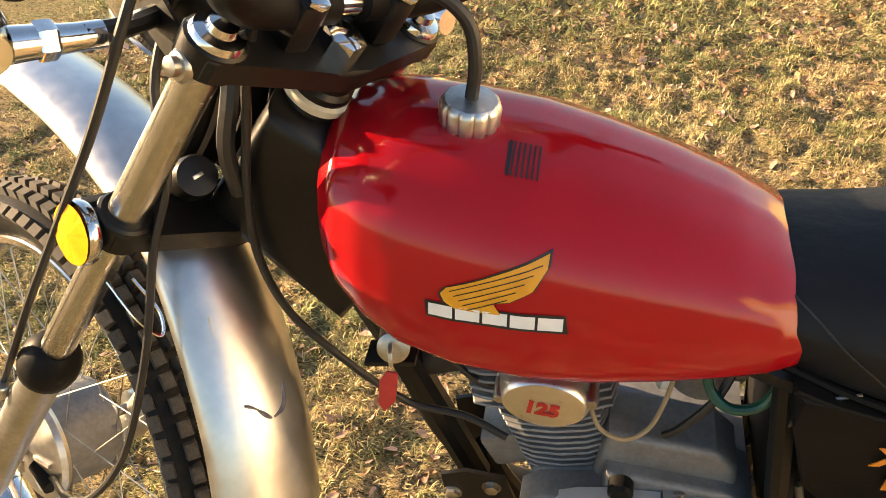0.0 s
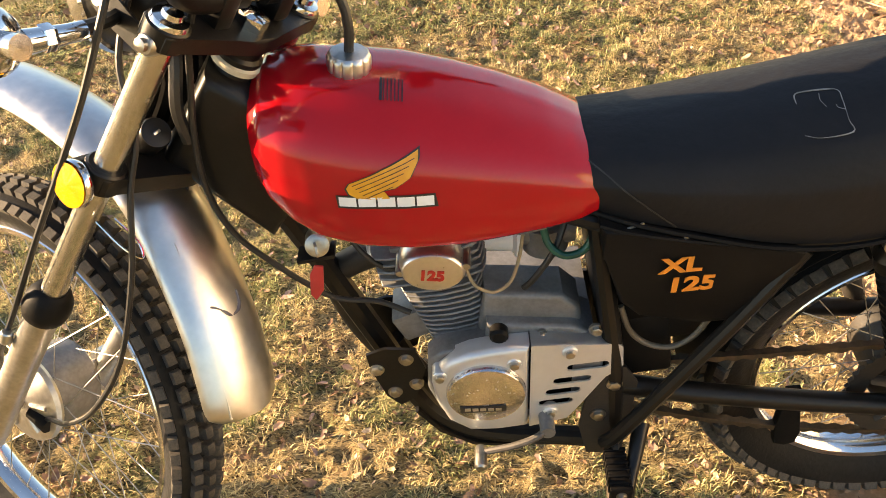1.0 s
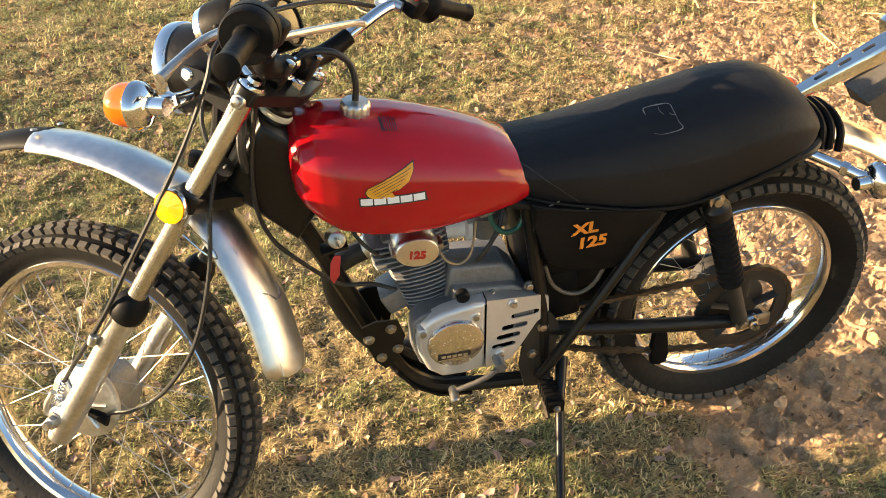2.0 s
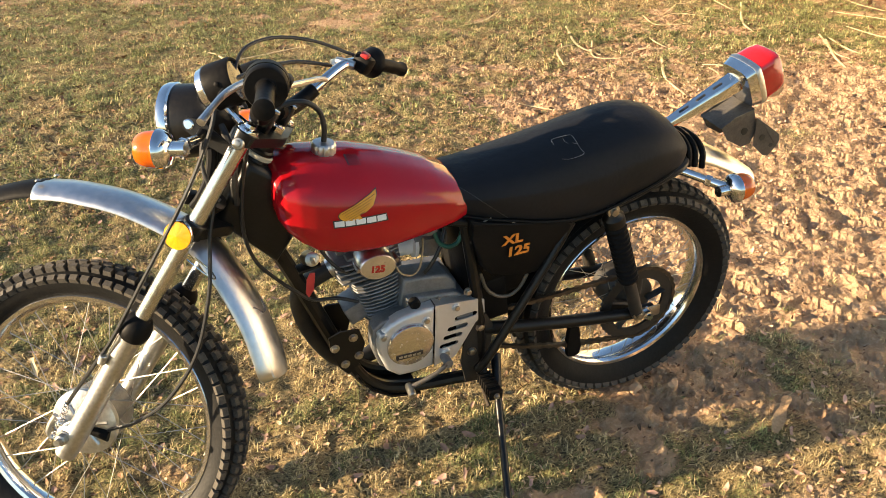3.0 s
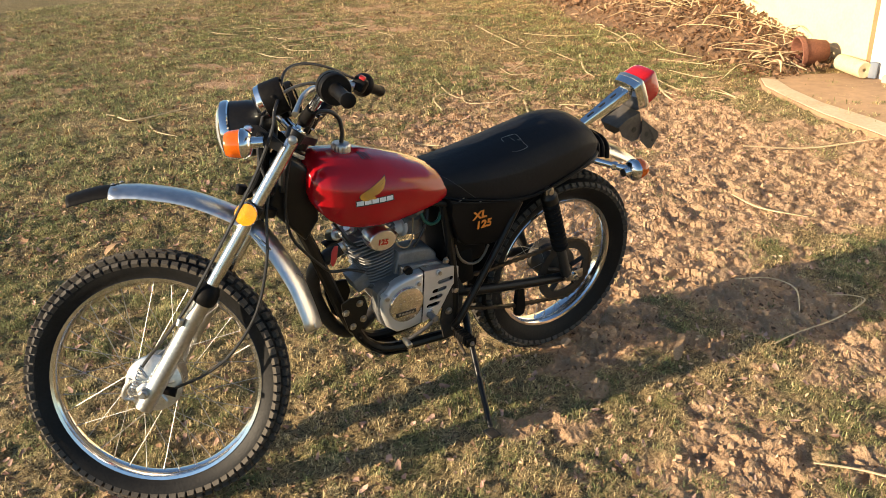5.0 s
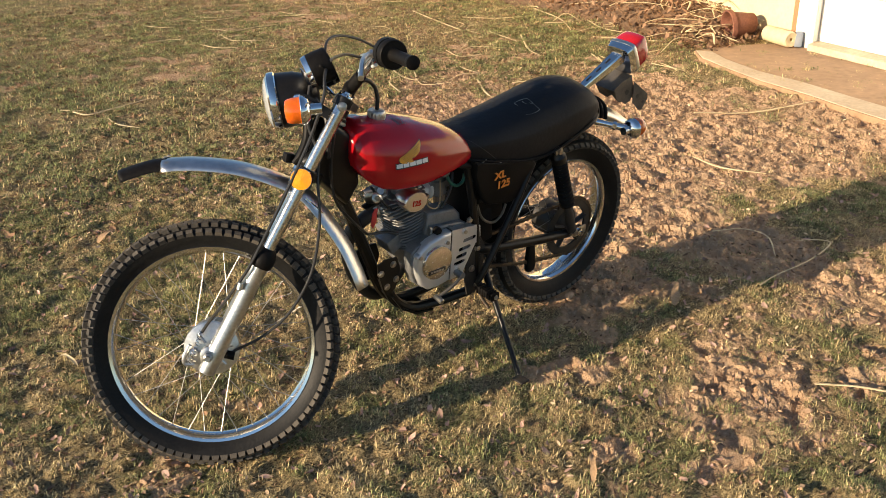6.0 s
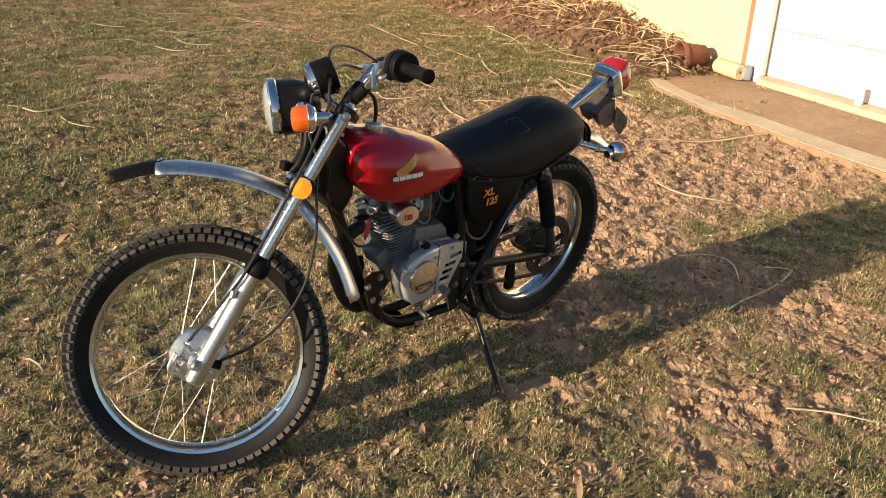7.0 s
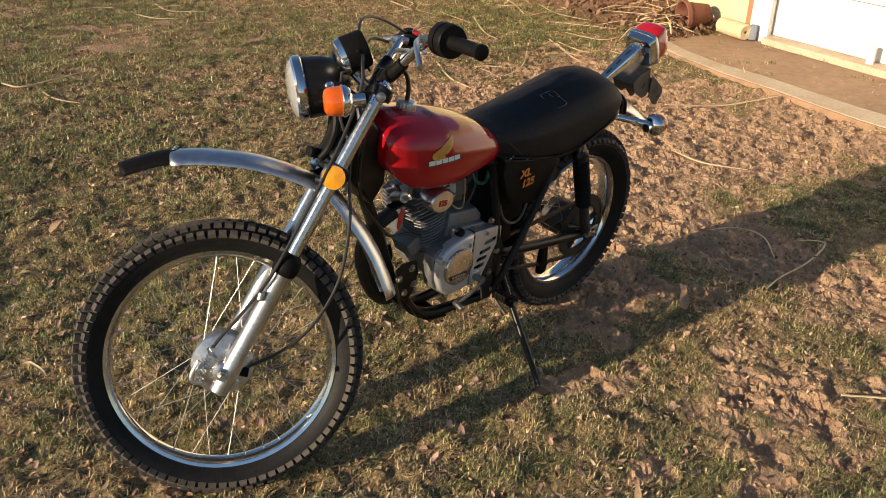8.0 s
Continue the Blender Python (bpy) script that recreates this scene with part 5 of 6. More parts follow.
def broken(x, y, s, seed):
    """Height of a broken crust, from 0 to 1: flat pieces about s metres wide, each at its own height and slant."""
    u = x / s + 11.3 * seed + 0.9 * (fbm(x / s * 1.3 + seed, y / s * 1.3, 3) - 0.5)
    v = y / s + 27.1 * seed + 0.9 * (fbm(x / s * 1.3 + 77, y / s * 1.3 + seed, 3) - 0.5)
    ui, vi = np.floor(u).astype(int), np.floor(v).astype(int)
    near = np.full(u.shape, 9.0)
    top = np.zeros_like(u)
    for i in (-1, 0, 1):
        for j in (-1, 0, 1):
            a, c = ui + i, vi + j
            dx = u - a - TABLE[(a * 3 + seed) & 255, (c * 7) & 255]
            dy = v - c - TABLE[(a * 5) & 255, (c * 11 + seed) & 255]
            d = dx * dx + dy * dy
            tilt = 0.9 * (TABLE[(a * 29) & 255, (c * 31 + seed) & 255] - 0.5) * dx + 0.9 * (TABLE[(a * 37 + seed) & 255, (c * 41) & 255] - 0.5) * dy
            h = TABLE[(a * 13 + seed) & 255, (c * 17 + seed) & 255] ** 1.5 + tilt - 0.35 * d
            top, near = np.where(d < near, h, top), np.minimum(d, near)
    return np.clip(top, 0, 1.2)


def blob(x, y, cx, cy, r):
    return np.clip(1.25 - np.hypot(x - cx, y - cy) / r, 0, 1)


def bare(x, y):
    """How bare the soil lies, from 0 (grass) to 1."""
    base = np.maximum.reduce([blob(x, y, 1.45, 1.25, 0.62), blob(x, y, 2.15, 1.55, 0.85), blob(x, y, 2.9, 1.45, 0.85), blob(x, y, 2.25, 2.7, 0.80), blob(x, y, 3.3, 2.2, 0.8), blob(x, y, 1.75, 0.45, 0.30), blob(x, y, 0.55, 0.08, 0.42) * 0.55, blob(x, y, 3.7, 0.9, 0.6), blob(x, y, 1.0, 0.85, 0.35) * 0.8, blob(x, y, 0.80, 0.02, 0.40) * 0.6, blob(x, y, 1.7, 0.05, 0.4) * 0.45])
    n = fbm(x * 2.6, y * 2.6)
    patch = np.clip((fbm(x * 1.7 + 9, y * 1.7 + 4) - 0.52) * 3.2, 0, 0.5)
    spots = np.clip((fbm(x * 8 + 2, y * 8 + 7, 3) - 0.52) * 5.0, 0, 0.7)
    lawn = np.clip(1.4 - np.hypot((x + 0.2) / 1.6, (y - 3.4) / 2.2), 0, 0.75)      # the fuller lawn
    return np.clip(base * 1.5 - (n - 0.25) * 1.1 + (patch + spots) * (1 - lawn) - 0.2 * lawn, 0, 1)


def green(x, y):
    """How green the grass is, from 0 to 1."""
    strip = np.maximum.reduce([blob(x, y, 4.3, 3.7, 0.7), blob(x, y, 2.75, 0.35, 0.5), blob(x, y, 0.4, 0.75, 0.7) * 0.35, blob(x, y, 0.1, 1.2, 0.9) * 0.6, blob(x, y, 1.25, -0.05, 0.35) * 0.3, blob(x, y, -0.6, 1.6, 1.2) * 0.7, blob(x, y, 0.8, 5.0, 2.6) * 0.7, blob(x, y, 2.2, 7.0, 2.0) * 0.6])
    return np.clip((fbm(x * 1.3 + 3, y * 1.3 + 8) - 0.44) * 1.6 + (fbm(x * 9 + 5, y * 9 + 1, 3) - 0.5) * 2.6 + 0.20 + 0.50 * strip, 0, 1)


def height(x, y):
    k = bare(x, y)
    beyond = np.hypot(np.clip(np.maximum(-1.3 - x, x - 4.1), 0, None), np.clip(np.maximum(-0.6 - y, y - 4.1), 0, None))
    close = np.clip(1 - beyond / 1.0, 0, 1)      # the fine relief ends where the sheet grows coarse
    out = 0.030 * (fbm(x * 0.9, y * 0.9, 2) - 0.5) + 0.018 * (fbm(x * 6, y * 6) - 0.5) * close
    lumps = 0.022 * broken(x, y, 0.085, 1) + 0.017 * broken(x, y, 0.042, 2) + 0.030 * (fbm(x * 15, y * 15, 4) - 0.5)
    tufts = 0.013 * clods(x, y, 0.105, 4) + 0.013 * broken(x, y, 0.055, 5) + 0.012 * (fbm(x * 38, y * 38, 2) - 0.5)
    out = out + close * (lumps * (0.15 + 0.85 * k) * np.clip(k * 1.6, 0.25, 1) - 0.014 * k + tufts * (1 - k)) - 0.008 + 0.008 * (1 - close)
    near = np.clip((np.hypot(x - 1, y - 1) - 12) / 20, 0, 1)
    flat = np.minimum.reduce([np.clip(np.hypot(x - 0.836, y - 0.872) / 0.16, 0, 1), np.clip(np.hypot(x + 0.556, y - 0.851) / 0.16, 0, 1), np.clip(np.hypot(x - 0.33, y - 0.55) / 0.10, 0, 1)])
    return out * (1 - near) * (0.25 + 0.75 * flat)


def axis_lines(lo, hi, step, far):
    """Grid lines, close together from lo to hi, slowly wider above hi and quickly below lo, out to far."""
    mid = list(np.arange(lo, hi, step))
    a, d = hi, step
    while a < far:
        mid.append(a)
        d *= 1.045 if d < 0.3 else 1.3
        a += d
    a, d, low = lo, step, []
    while a > -far:
        d *= 1.35
        a -= d
        low.append(a)
    return np.array(low[::-1] + mid)


GX, GY = axis_lines(-1.3, 4.1, 0.0115, 400), axis_lines(-0.6, 4.1, 0.0115, 400)
X, Y = np.meshgrid(GX, GY)
Z = height(X, Y)
nx, ny = len(GX), len(GY)
me = bpy.data.meshes.new("ground")
me.vertices.add(nx * ny)
me.vertices.foreach_set("co", np.stack([X, Y, Z], -1).astype(np.float32).ravel())
i = np.arange((nx - 1) * (ny - 1))
r, c = i // (nx - 1), i % (nx - 1)
q = np.stack([r * nx + c, r * nx + c + 1, (r + 1) * nx + c + 1, (r + 1) * nx + c], -1).astype(np.int32)
me.loops.add(q.size)
me.loops.foreach_set("vertex_index", q.ravel())
me.polygons.add(len(q))
me.polygons.foreach_set("loop_start", np.arange(0, q.size, 4, dtype=np.int32))
even = np.clip(1 - np.maximum.reduce([-2.0 - X, -1.3 - Y, X - 9, Y - 9]) / 1.0, 0, 1)      # patches end where the sheet grows coarse
me.attributes.new("bare", "FLOAT", "POINT").data.foreach_set("value", (0.25 + (bare(X, Y) - 0.25) * even).astype(np.float32).ravel())
me.attributes.new("green", "FLOAT", "POINT").data.foreach_set("value", (0.4 + (green(X, Y) - 0.4) * even).astype(np.float32).ravel())
me.update(calc_edges=True)
me.polygons.foreach_set("use_smooth", bare(X, Y).ravel()[q[:, 0]] < 0.35)


def soil():
    """Brown soil under thatch, from the sheet's own bareness, with crumbs, grain and shade painted between straws."""
    m = bpy.data.materials.new("soil and thatch")
    m.use_nodes = True
    n, l = m.node_tree.nodes, m.node_tree.links
    bsdf = n["Principled BSDF"]
    co = n.new("ShaderNodeTexCoord")

    def noise_node(scale, detail=6):
        t = n.new("ShaderNodeTexNoise")
        t.inputs["Scale"].default_value, t.inputs["Detail"].default_value, t.inputs["Roughness"].default_value = scale, detail, 0.65
        l.new(co.outputs["Object"], t.inputs["Vector"])
        return t

    def mix(a, b, f, lo=0.35, hi=0.65):
        r = n.new("ShaderNodeMapRange")
        r.inputs["From Min"].default_value, r.inputs["From Max"].default_value = lo, hi
        l.new(f, r.inputs["Value"])
        x = n.new("ShaderNodeMix")
        x.data_type = "RGBA"
        for key, v in (("A", a), ("B", b)):
            if isinstance(v, tuple):
                x.inputs[key].default_value = (*v, 1)
            else:
                l.new(v, x.inputs[key])
        l.new(r.outputs[0], x.inputs["Factor"])
        return x.outputs["Result"]

    mid, fine_n, crumb = noise_node(7), noise_node(60), noise_node(220, 3)
    at_bare, at_green = n.new("ShaderNodeAttribute"), n.new("ShaderNodeAttribute")
    at_bare.attribute_name, at_green.attribute_name = "bare", "green"
    dirt = mix((0.54, 0.36, 0.215), (0.42, 0.27, 0.16), mid.outputs["Fac"])
    dirt = mix(dirt, (0.66, 0.48, 0.31), fine_n.outputs["Fac"], 0.52, 0.75)
    straw = mix((0.27, 0.20, 0.095), (0.40, 0.30, 0.15), fine_n.outputs["Fac"])
    straw = mix(straw, (0.33, 0.215, 0.11), mid.outputs["Fac"], 0.52, 0.7)
    turf = mix((0.16, 0.15, 0.06), (0.28, 0.25, 0.11), fine_n.outputs["Fac"])
    grass = mix(straw, turf, at_green.outputs["Fac"], 0.2, 0.8)
    colour = mix(grass, dirt, at_bare.outputs["Fac"], 0.25, 0.6)
    colour = mix(colour, (0.13, 0.085, 0.045), crumb.outputs["Fac"], 0.60, 0.80)

    def fibres(turn, scale):
        """Short streaks that lie along one direction, bent by the coarser noise."""
        mp = n.new("ShaderNodeMapping")
        mp.inputs["Rotation"].default_value = (0, 0, radians(turn))
        mp.inputs["Scale"].default_value = scale
        bent = n.new("ShaderNodeVectorMath")
        bent.operation = "MULTIPLY_ADD"
        l.new(gust.outputs["Color"], bent.inputs[0])
        bent.inputs[1].default_value = (0.10, 0.10, 0.0)
        l.new(co.outputs["Object"], bent.inputs[2])
        l.new(bent.outputs[0], mp.inputs["Vector"])
        t = n.new("ShaderNodeTexNoise")
        t.inputs["Scale"].default_value, t.inputs["Detail"].default_value = 1.0, 3
        l.new(mp.outputs[0], t.inputs["Vector"])
        return t

    gust = noise_node(9, 2)
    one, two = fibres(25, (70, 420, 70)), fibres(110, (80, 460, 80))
    # near-black streaks and flecks put the shade between straws into the colour
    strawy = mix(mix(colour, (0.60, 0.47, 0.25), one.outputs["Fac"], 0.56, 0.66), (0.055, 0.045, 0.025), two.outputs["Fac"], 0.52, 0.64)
    gap_shade = noise_node(95, 3)
    strawy = mix(strawy, (0.075, 0.055, 0.032), gap_shade.outputs["Fac"], 0.55, 0.66)
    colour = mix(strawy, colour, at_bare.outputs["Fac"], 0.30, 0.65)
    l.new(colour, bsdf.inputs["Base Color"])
    bsdf.inputs["Roughness"].default_value, bsdf.inputs["Specular IOR Level"].default_value = 0.95, 0.15
    b1, b2 = n.new("ShaderNodeBump"), n.new("ShaderNodeBump")
    b1.inputs["Strength"].default_value, b1.inputs["Distance"].default_value = 0.9, 0.012
    b2.inputs["Strength"].default_value, b2.inputs["Distance"].default_value = 0.8, 0.005
    l.new(fine_n.outputs["Fac"], b1.inputs["Height"])
    l.new(crumb.outputs["Fac"], b2.inputs["Height"])
    l.new(b1.outputs[0], b2.inputs["Normal"])
    b3 = n.new("ShaderNodeBump")
    b3.inputs["Strength"].default_value, b3.inputs["Distance"].default_value = 0.8, 0.006
    l.new(one.outputs["Fac"], b3.inputs["Height"])
    l.new(b2.outputs[0], b3.inputs["Normal"])
    l.new(b3.outputs[0], bsdf.inputs["Normal"])
    return m


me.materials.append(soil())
tagged(new("ground", me), "dry patchy lawn with churned bare brown soil", "ground", kind="structure")


def blades(name, count, box_xy, size, keep, material, label, seed, per=9, spread=0.03, lie=0.9, width=0.0013, lift=0.0):
    """Tufts of bent blades, all of one kind, joined."""
    rs = np.random.RandomState(seed)
    x0, x1, y0, y1 = box_xy
    tx, ty = rs.uniform(x0, x1, count), rs.uniform(y0, y1, count)
    ok = rs.rand(count) < keep(tx, ty)
    tx, ty = tx[ok], ty[ok]
    k = len(tx)
    bx = np.repeat(tx, per) + rs.normal(0, spread, k * per)
    by = np.repeat(ty, per) + rs.normal(0, spread, k * per)
    grow = np.repeat(rs.uniform(0.6, 1.25, k), per) * rs.uniform(0.55, 1.3, k * per) * size
    a = rs.uniform(0, 2 * np.pi, k * per)
    tilt = np.clip(rs.normal(lie, 0.45, k * per), 0.1, 1.5)
    z = height(bx, by) - 0.003 + lift * np.clip(clods(bx, by, 0.15, 6), 0, 1)
    dx, dy = np.cos(a), np.sin(a)
    sx, sy = -dy, dx
    w = width * rs.uniform(0.7, 1.5, k * per) * (size / 0.03) ** 0.6
    reach, rise = np.sin(tilt) * grow, np.cos(tilt) * grow
    curl = rs.uniform(0.15, 0.5, k * per)
    P = np.empty((k * per, 5, 3))
    P[:, 0] = np.stack([bx - sx * w, by - sy * w, z], -1)
    P[:, 1] = np.stack([bx + sx * w, by + sy * w, z], -1)
    mx, my, mz = bx + dx * reach * 0.5, by + dy * reach * 0.5, z + rise * 0.62
    P[:, 2] = np.stack([mx + sx * w * 0.8, my + sy * w * 0.8, mz], -1)
    P[:, 3] = np.stack([mx - sx * w * 0.8, my - sy * w * 0.8, mz], -1)
    P[:, 4] = np.stack([bx + dx * reach * (1 + 0.2 * curl), by + dy * reach * (1 + 0.2 * curl), z + rise * (1 - curl)], -1)
    nb = k * per
    base = np.arange(nb)[:, None] * 5
    quads = (base + np.array([0, 1, 2, 3])).astype(np.int32)
    tris = (base + np.array([3, 2, 4])).astype(np.int32)
    g = bpy.data.meshes.new(name)
    g.vertices.add(nb * 5)
    g.vertices.foreach_set("co", P.astype(np.float32).ravel())
    idx = np.concatenate([quads, tris], 1).ravel()
    g.loops.add(len(idx))
    g.loops.foreach_set("vertex_index", idx)
    g.polygons.add(nb * 2)
    starts = (np.arange(nb)[:, None] * 7 + np.array([0, 4])).astype(np.int32).ravel()
    g.polygons.foreach_set("loop_start", starts)
    g.update(calc_edges=True)
    g.materials.append(material)
    return tagged(new(name, g), label, "grass", kind="stuff")


def leafy(name, c1, c2, scale=3.0):
    """Grass or leaf: two colours over the lawn, each blade a little different, with some light through it."""
    m = mat(name, c1, c2, scale, 0.75, island=0.5, spec=0.2)
    return m


DRY = leafy("dry grass", (0.66, 0.53, 0.27), (0.48, 0.36, 0.17))
LUSH = leafy("green grass", (0.33, 0.33, 0.13), (0.18, 0.20, 0.075))
near_xy, far_xy = (-1.5, 3.4, -0.65, 3.1), (-1.6, 7.0, 0.2, 10.5)
in_near = lambda x, y: (x > -1.5) & (x < 3.4) & (y > -0.65) & (y < 3.1)
hump = lambda x, y: np.clip(1.9 * np.maximum(clods(x, y, 0.105, 4), 0.75 * clods(x, y, 0.050, 5)) - 0.45, 0.10, 1)
on_grass = lambda x, y: np.clip(1.05 - 1.25 * bare(x, y), 0.04, 1)
blades("dry_grass", 60000, near_xy, 0.025, lambda x, y: on_grass(x, y) * hump(x, y) * np.clip(1.1 - 0.75 * green(x, y), 0, 1), DRY, "short matted dry straw-coloured grass", 11, per=13, spread=0.014, lie=0.98, width=0.0010)
blades("green_grass", 64000, near_xy, 0.025, lambda x, y: on_grass(x, y) * np.clip(1.3 * green(x, y) - 0.05, 0, 1) * hump(x, y), LUSH, "short green grass in patches", 12, per=13, spread=0.013, lie=0.90, width=0.0010)
blades("dry_grass", 26000, far_xy, 0.036, lambda x, y: on_grass(x, y) * np.clip(1.15 - 0.8 * green(x, y), 0.1, 1) * ~in_near(x, y), DRY, "short dry straw-coloured grass farther off", 13, per=9, spread=0.024, lie=1.15, width=0.0014, lift=0.026)
blades("green_grass", 58000, far_xy, 0.036, lambda x, y: on_grass(x, y) * np.clip(1.3 * green(x, y) - 0.05, 0, 1) * ~in_near(x, y), LUSH, "short green grass farther off", 14, per=9, spread=0.024, lie=1.10, width=0.0016, lift=0.026)


# dead leaves strewn over the lawn
def litter(name, count, box_xy, size, material, label, seed, keep=None):
    rs = np.random.RandomState(seed)
    x, y = rs.uniform(box_xy[0], box_xy[1], count), rs.uniform(box_xy[2], box_xy[3], count)
    if keep is not None:
        ok = rs.rand(count) < keep(x, y)
        x, y = x[ok], y[ok]
    z = height(x, y)
    verts, faces = [], []
    for px, py, pz in zip(x, y, z):
        s = size * rs.uniform(0.5, 1.5)
        m = Matrix.Translation((px, py, pz + 0.004 + 0.2 * s)) @ Euler((rs.uniform(-0.7, 0.7), rs.uniform(-0.7, 0.7), rs.uniform(0, 6.28))).to_matrix().to_4x4()
        k = len(verts)
        f = rs.uniform(0.28, 0.6)
        bend, twist = rs.uniform(-0.35, 0.45), rs.uniform(-0.3, 0.3)
        rim = []
        for i in range(6):      # a torn, cupped flake
            t = math.pi * i / 3 + rs.uniform(-0.25, 0.25)
            r = s * rs.uniform(0.6, 1.1)
            px2, py2 = r * math.cos(t), f * r * math.sin(t)
            rim.append((px2, py2, (bend * px2 * px2 / s + twist * px2 * py2 / s) + rs.uniform(-0.08, 0.08) * s))
        verts += [tuple(m @ Vector(v)) for v in (*rim, (0, 0, -0.12 * s))]
        faces += [(k + 6, k + i, k + (i + 1) % 6) for i in range(6)]
    g = bpy.data.meshes.new(name)
    g.from_pydata(verts, [], faces)
    g.materials.append(material)
    return tagged(new(name, g), label, "leaves", kind="stuff")


BROWN = leafy("dead brown leaf", (0.34, 0.20, 0.115), (0.17, 0.10, 0.055))
CHAFF = leafy("pale chaff", (0.68, 0.50, 0.32), (0.46, 0.31, 0.18))
PINK = leafy("faded pinkish leaf", (0.50, 0.33, 0.25), (0.33, 0.20, 0.15))
litter("leaf_litter", 20000, (-1.5, 4.0, -0.6, 3.6), 0.0095, BROWN, "small dead brown leaves strewn on the lawn", 21, lambda x, y: np.clip(0.6 + 0.2 * bare(x, y), 0.1, 1))
litter("leaf_litter", 5200, (-1.5, 3.6, -0.65, 3.4), 0.0150, PINK, "curled faded pinkish-brown leaves on the lawn", 24, lambda x, y: 0.75 - 0.5 * bare(x, y))
litter("leaf_litter", 15000, (-1.5, 4.2, -0.6, 4.2), 0.0085, CHAFF, "pale chaff and leaf bits strewn on the soil", 23, lambda x, y: np.clip(0.5 + 0.2 * bare(x, y), 0.1, 1))
litter("leaf_litter", 16000, (-1.5, 6.5, 2.6, 9.5), 0.018, BROWN, "dead brown leaves strewn farther off", 22)
CRUMB = mat("dry soil clods", (0.54, 0.36, 0.215), (0.43, 0.275, 0.16), 7, 0.95, island=0.05, bump=0.6)


def ball_mesh():
    """The corners and faces of a ball of 80 triangles."""
    b = bm_new()
    bmesh.ops.create_icosphere(b, subdivisions=2, radius=1.0)
    b.verts.ensure_lookup_table()
    out = np.array([v.co[:] for v in b.verts]), np.array([[v.index for v in f.verts] for f in b.faces])
    b.free()
    return out


def soil_clods(count, area, least, most, seed, label):
    """Broken lumps of soil, angular and flattened, sunk a little into the ground."""
    rs = np.random.RandomState(seed)
    x, y = rs.uniform(area[0], area[1], count), rs.uniform(area[2], area[3], count)
    ok = rs.rand(count) < np.clip(bare(x, y) * 1.25 - 0.12, 0.02, 1) * (0.15 + 0.85 * np.clip((fbm(x * 3 + 5, y * 3, 3) - 0.38) * 5, 0, 1))
    x, y = x[ok], y[ok]
    k = len(x)
    co, tri = ball_mesh()
    size = least * (most / least) ** (rs.rand(k) ** 2.2)
    q = rs.normal(size=(k, 3, 3))
    q, _ = np.linalg.qr(q)
    dents = rs.normal(size=(k, 7, 3))
    dents /= np.linalg.norm(dents, axis=-1, keepdims=True)
    cut = rs.uniform(0.22, 0.7, (k, 7))
    P = np.repeat(co[None], k, 0)
    for j in range(7):      # each cut planes off one side
        over = np.clip((P * dents[:, None, j]).sum(-1) - cut[:, None, j], 0, None)
        P = P - over[..., None] * dents[:, None, j]
    P = P * (1 + rs.normal(0, 0.10, (k, len(co), 1))) * rs.uniform(0.65, 1.3, (k, 1, 3))
    P = np.einsum("kij,kvj->kvi", q, P) * size[:, None, None]
    P[..., 2] *= 0.8
    P += np.stack([x, y, height(x, y) + 0.18 * size], -1)[:, None]
    g = bpy.data.meshes.new("soil_clods")
    g.vertices.add(k * len(co))
    g.vertices.foreach_set("co", P.astype(np.float32).ravel())
    idx = (tri[None] + (np.arange(k) * len(co))[:, None, None]).astype(np.int32).ravel()
    g.loops.add(len(idx))
    g.loops.foreach_set("vertex_index", idx)
    g.polygons.add(len(idx) // 3)
    g.polygons.foreach_set("loop_start", np.arange(0, len(idx), 3, dtype=np.int32))
    g.update(calc_edges=True)
    g.polygons.foreach_set("use_smooth", np.zeros(len(idx) // 3, dtype=bool))
    g.materials.append(CRUMB)
    tagged(new("soil_clods", g), label, "soil", kind="stuff")


soil_clods(15000, (-1.2, 4.4, -0.6, 4.0), 0.004, 0.019, 31, "broken clods of dry brown soil")


def wall_x(y):
    """Where the garage wall's foot runs, by y."""
    return 5.50 + 0.36 * (y - 2.2)


def heap_top(x, y):
    """How high the heap of dead leaves lies against the wall."""
    f = min(1.0, max(0.0, 1 - (wall_x(y) - x) / (0.55 + 0.35 * min(1, max(0, y - 2.6)))))
    return (0.07 + 0.27 * min(1, max(0, (y - 2.55) / 1.3))) * f ** 1.2 * min(1, max(0, (y - 2.42) / 0.25))


# fallen palm strands
PALM = mat("dry palm strand", (0.72, 0.58, 0.34), (0.58, 0.44, 0.24), 6, 0.7, fine=0.15, bump=0.1)


def strand(pts, r=0.006, lift=0.012, label="long pale dry palm strand lying on the lawn", top=0.0):
    n = len(pts)
    p = []
    for i, (x, y) in enumerate(pts):
        h = float(height(np.array([x]), np.array([y]))[0])
        p.append((x, y, h + lift + top * math.sin(math.pi * i / max(1, n - 1))))
    b = bm_new()
    tube(b, p, [r * 0.9, r, r, r * 0.45], 6, 6, 0.45)
    return tagged(part("palm_strand", b, PALM), label, "palm strand", "fallen palm strands")


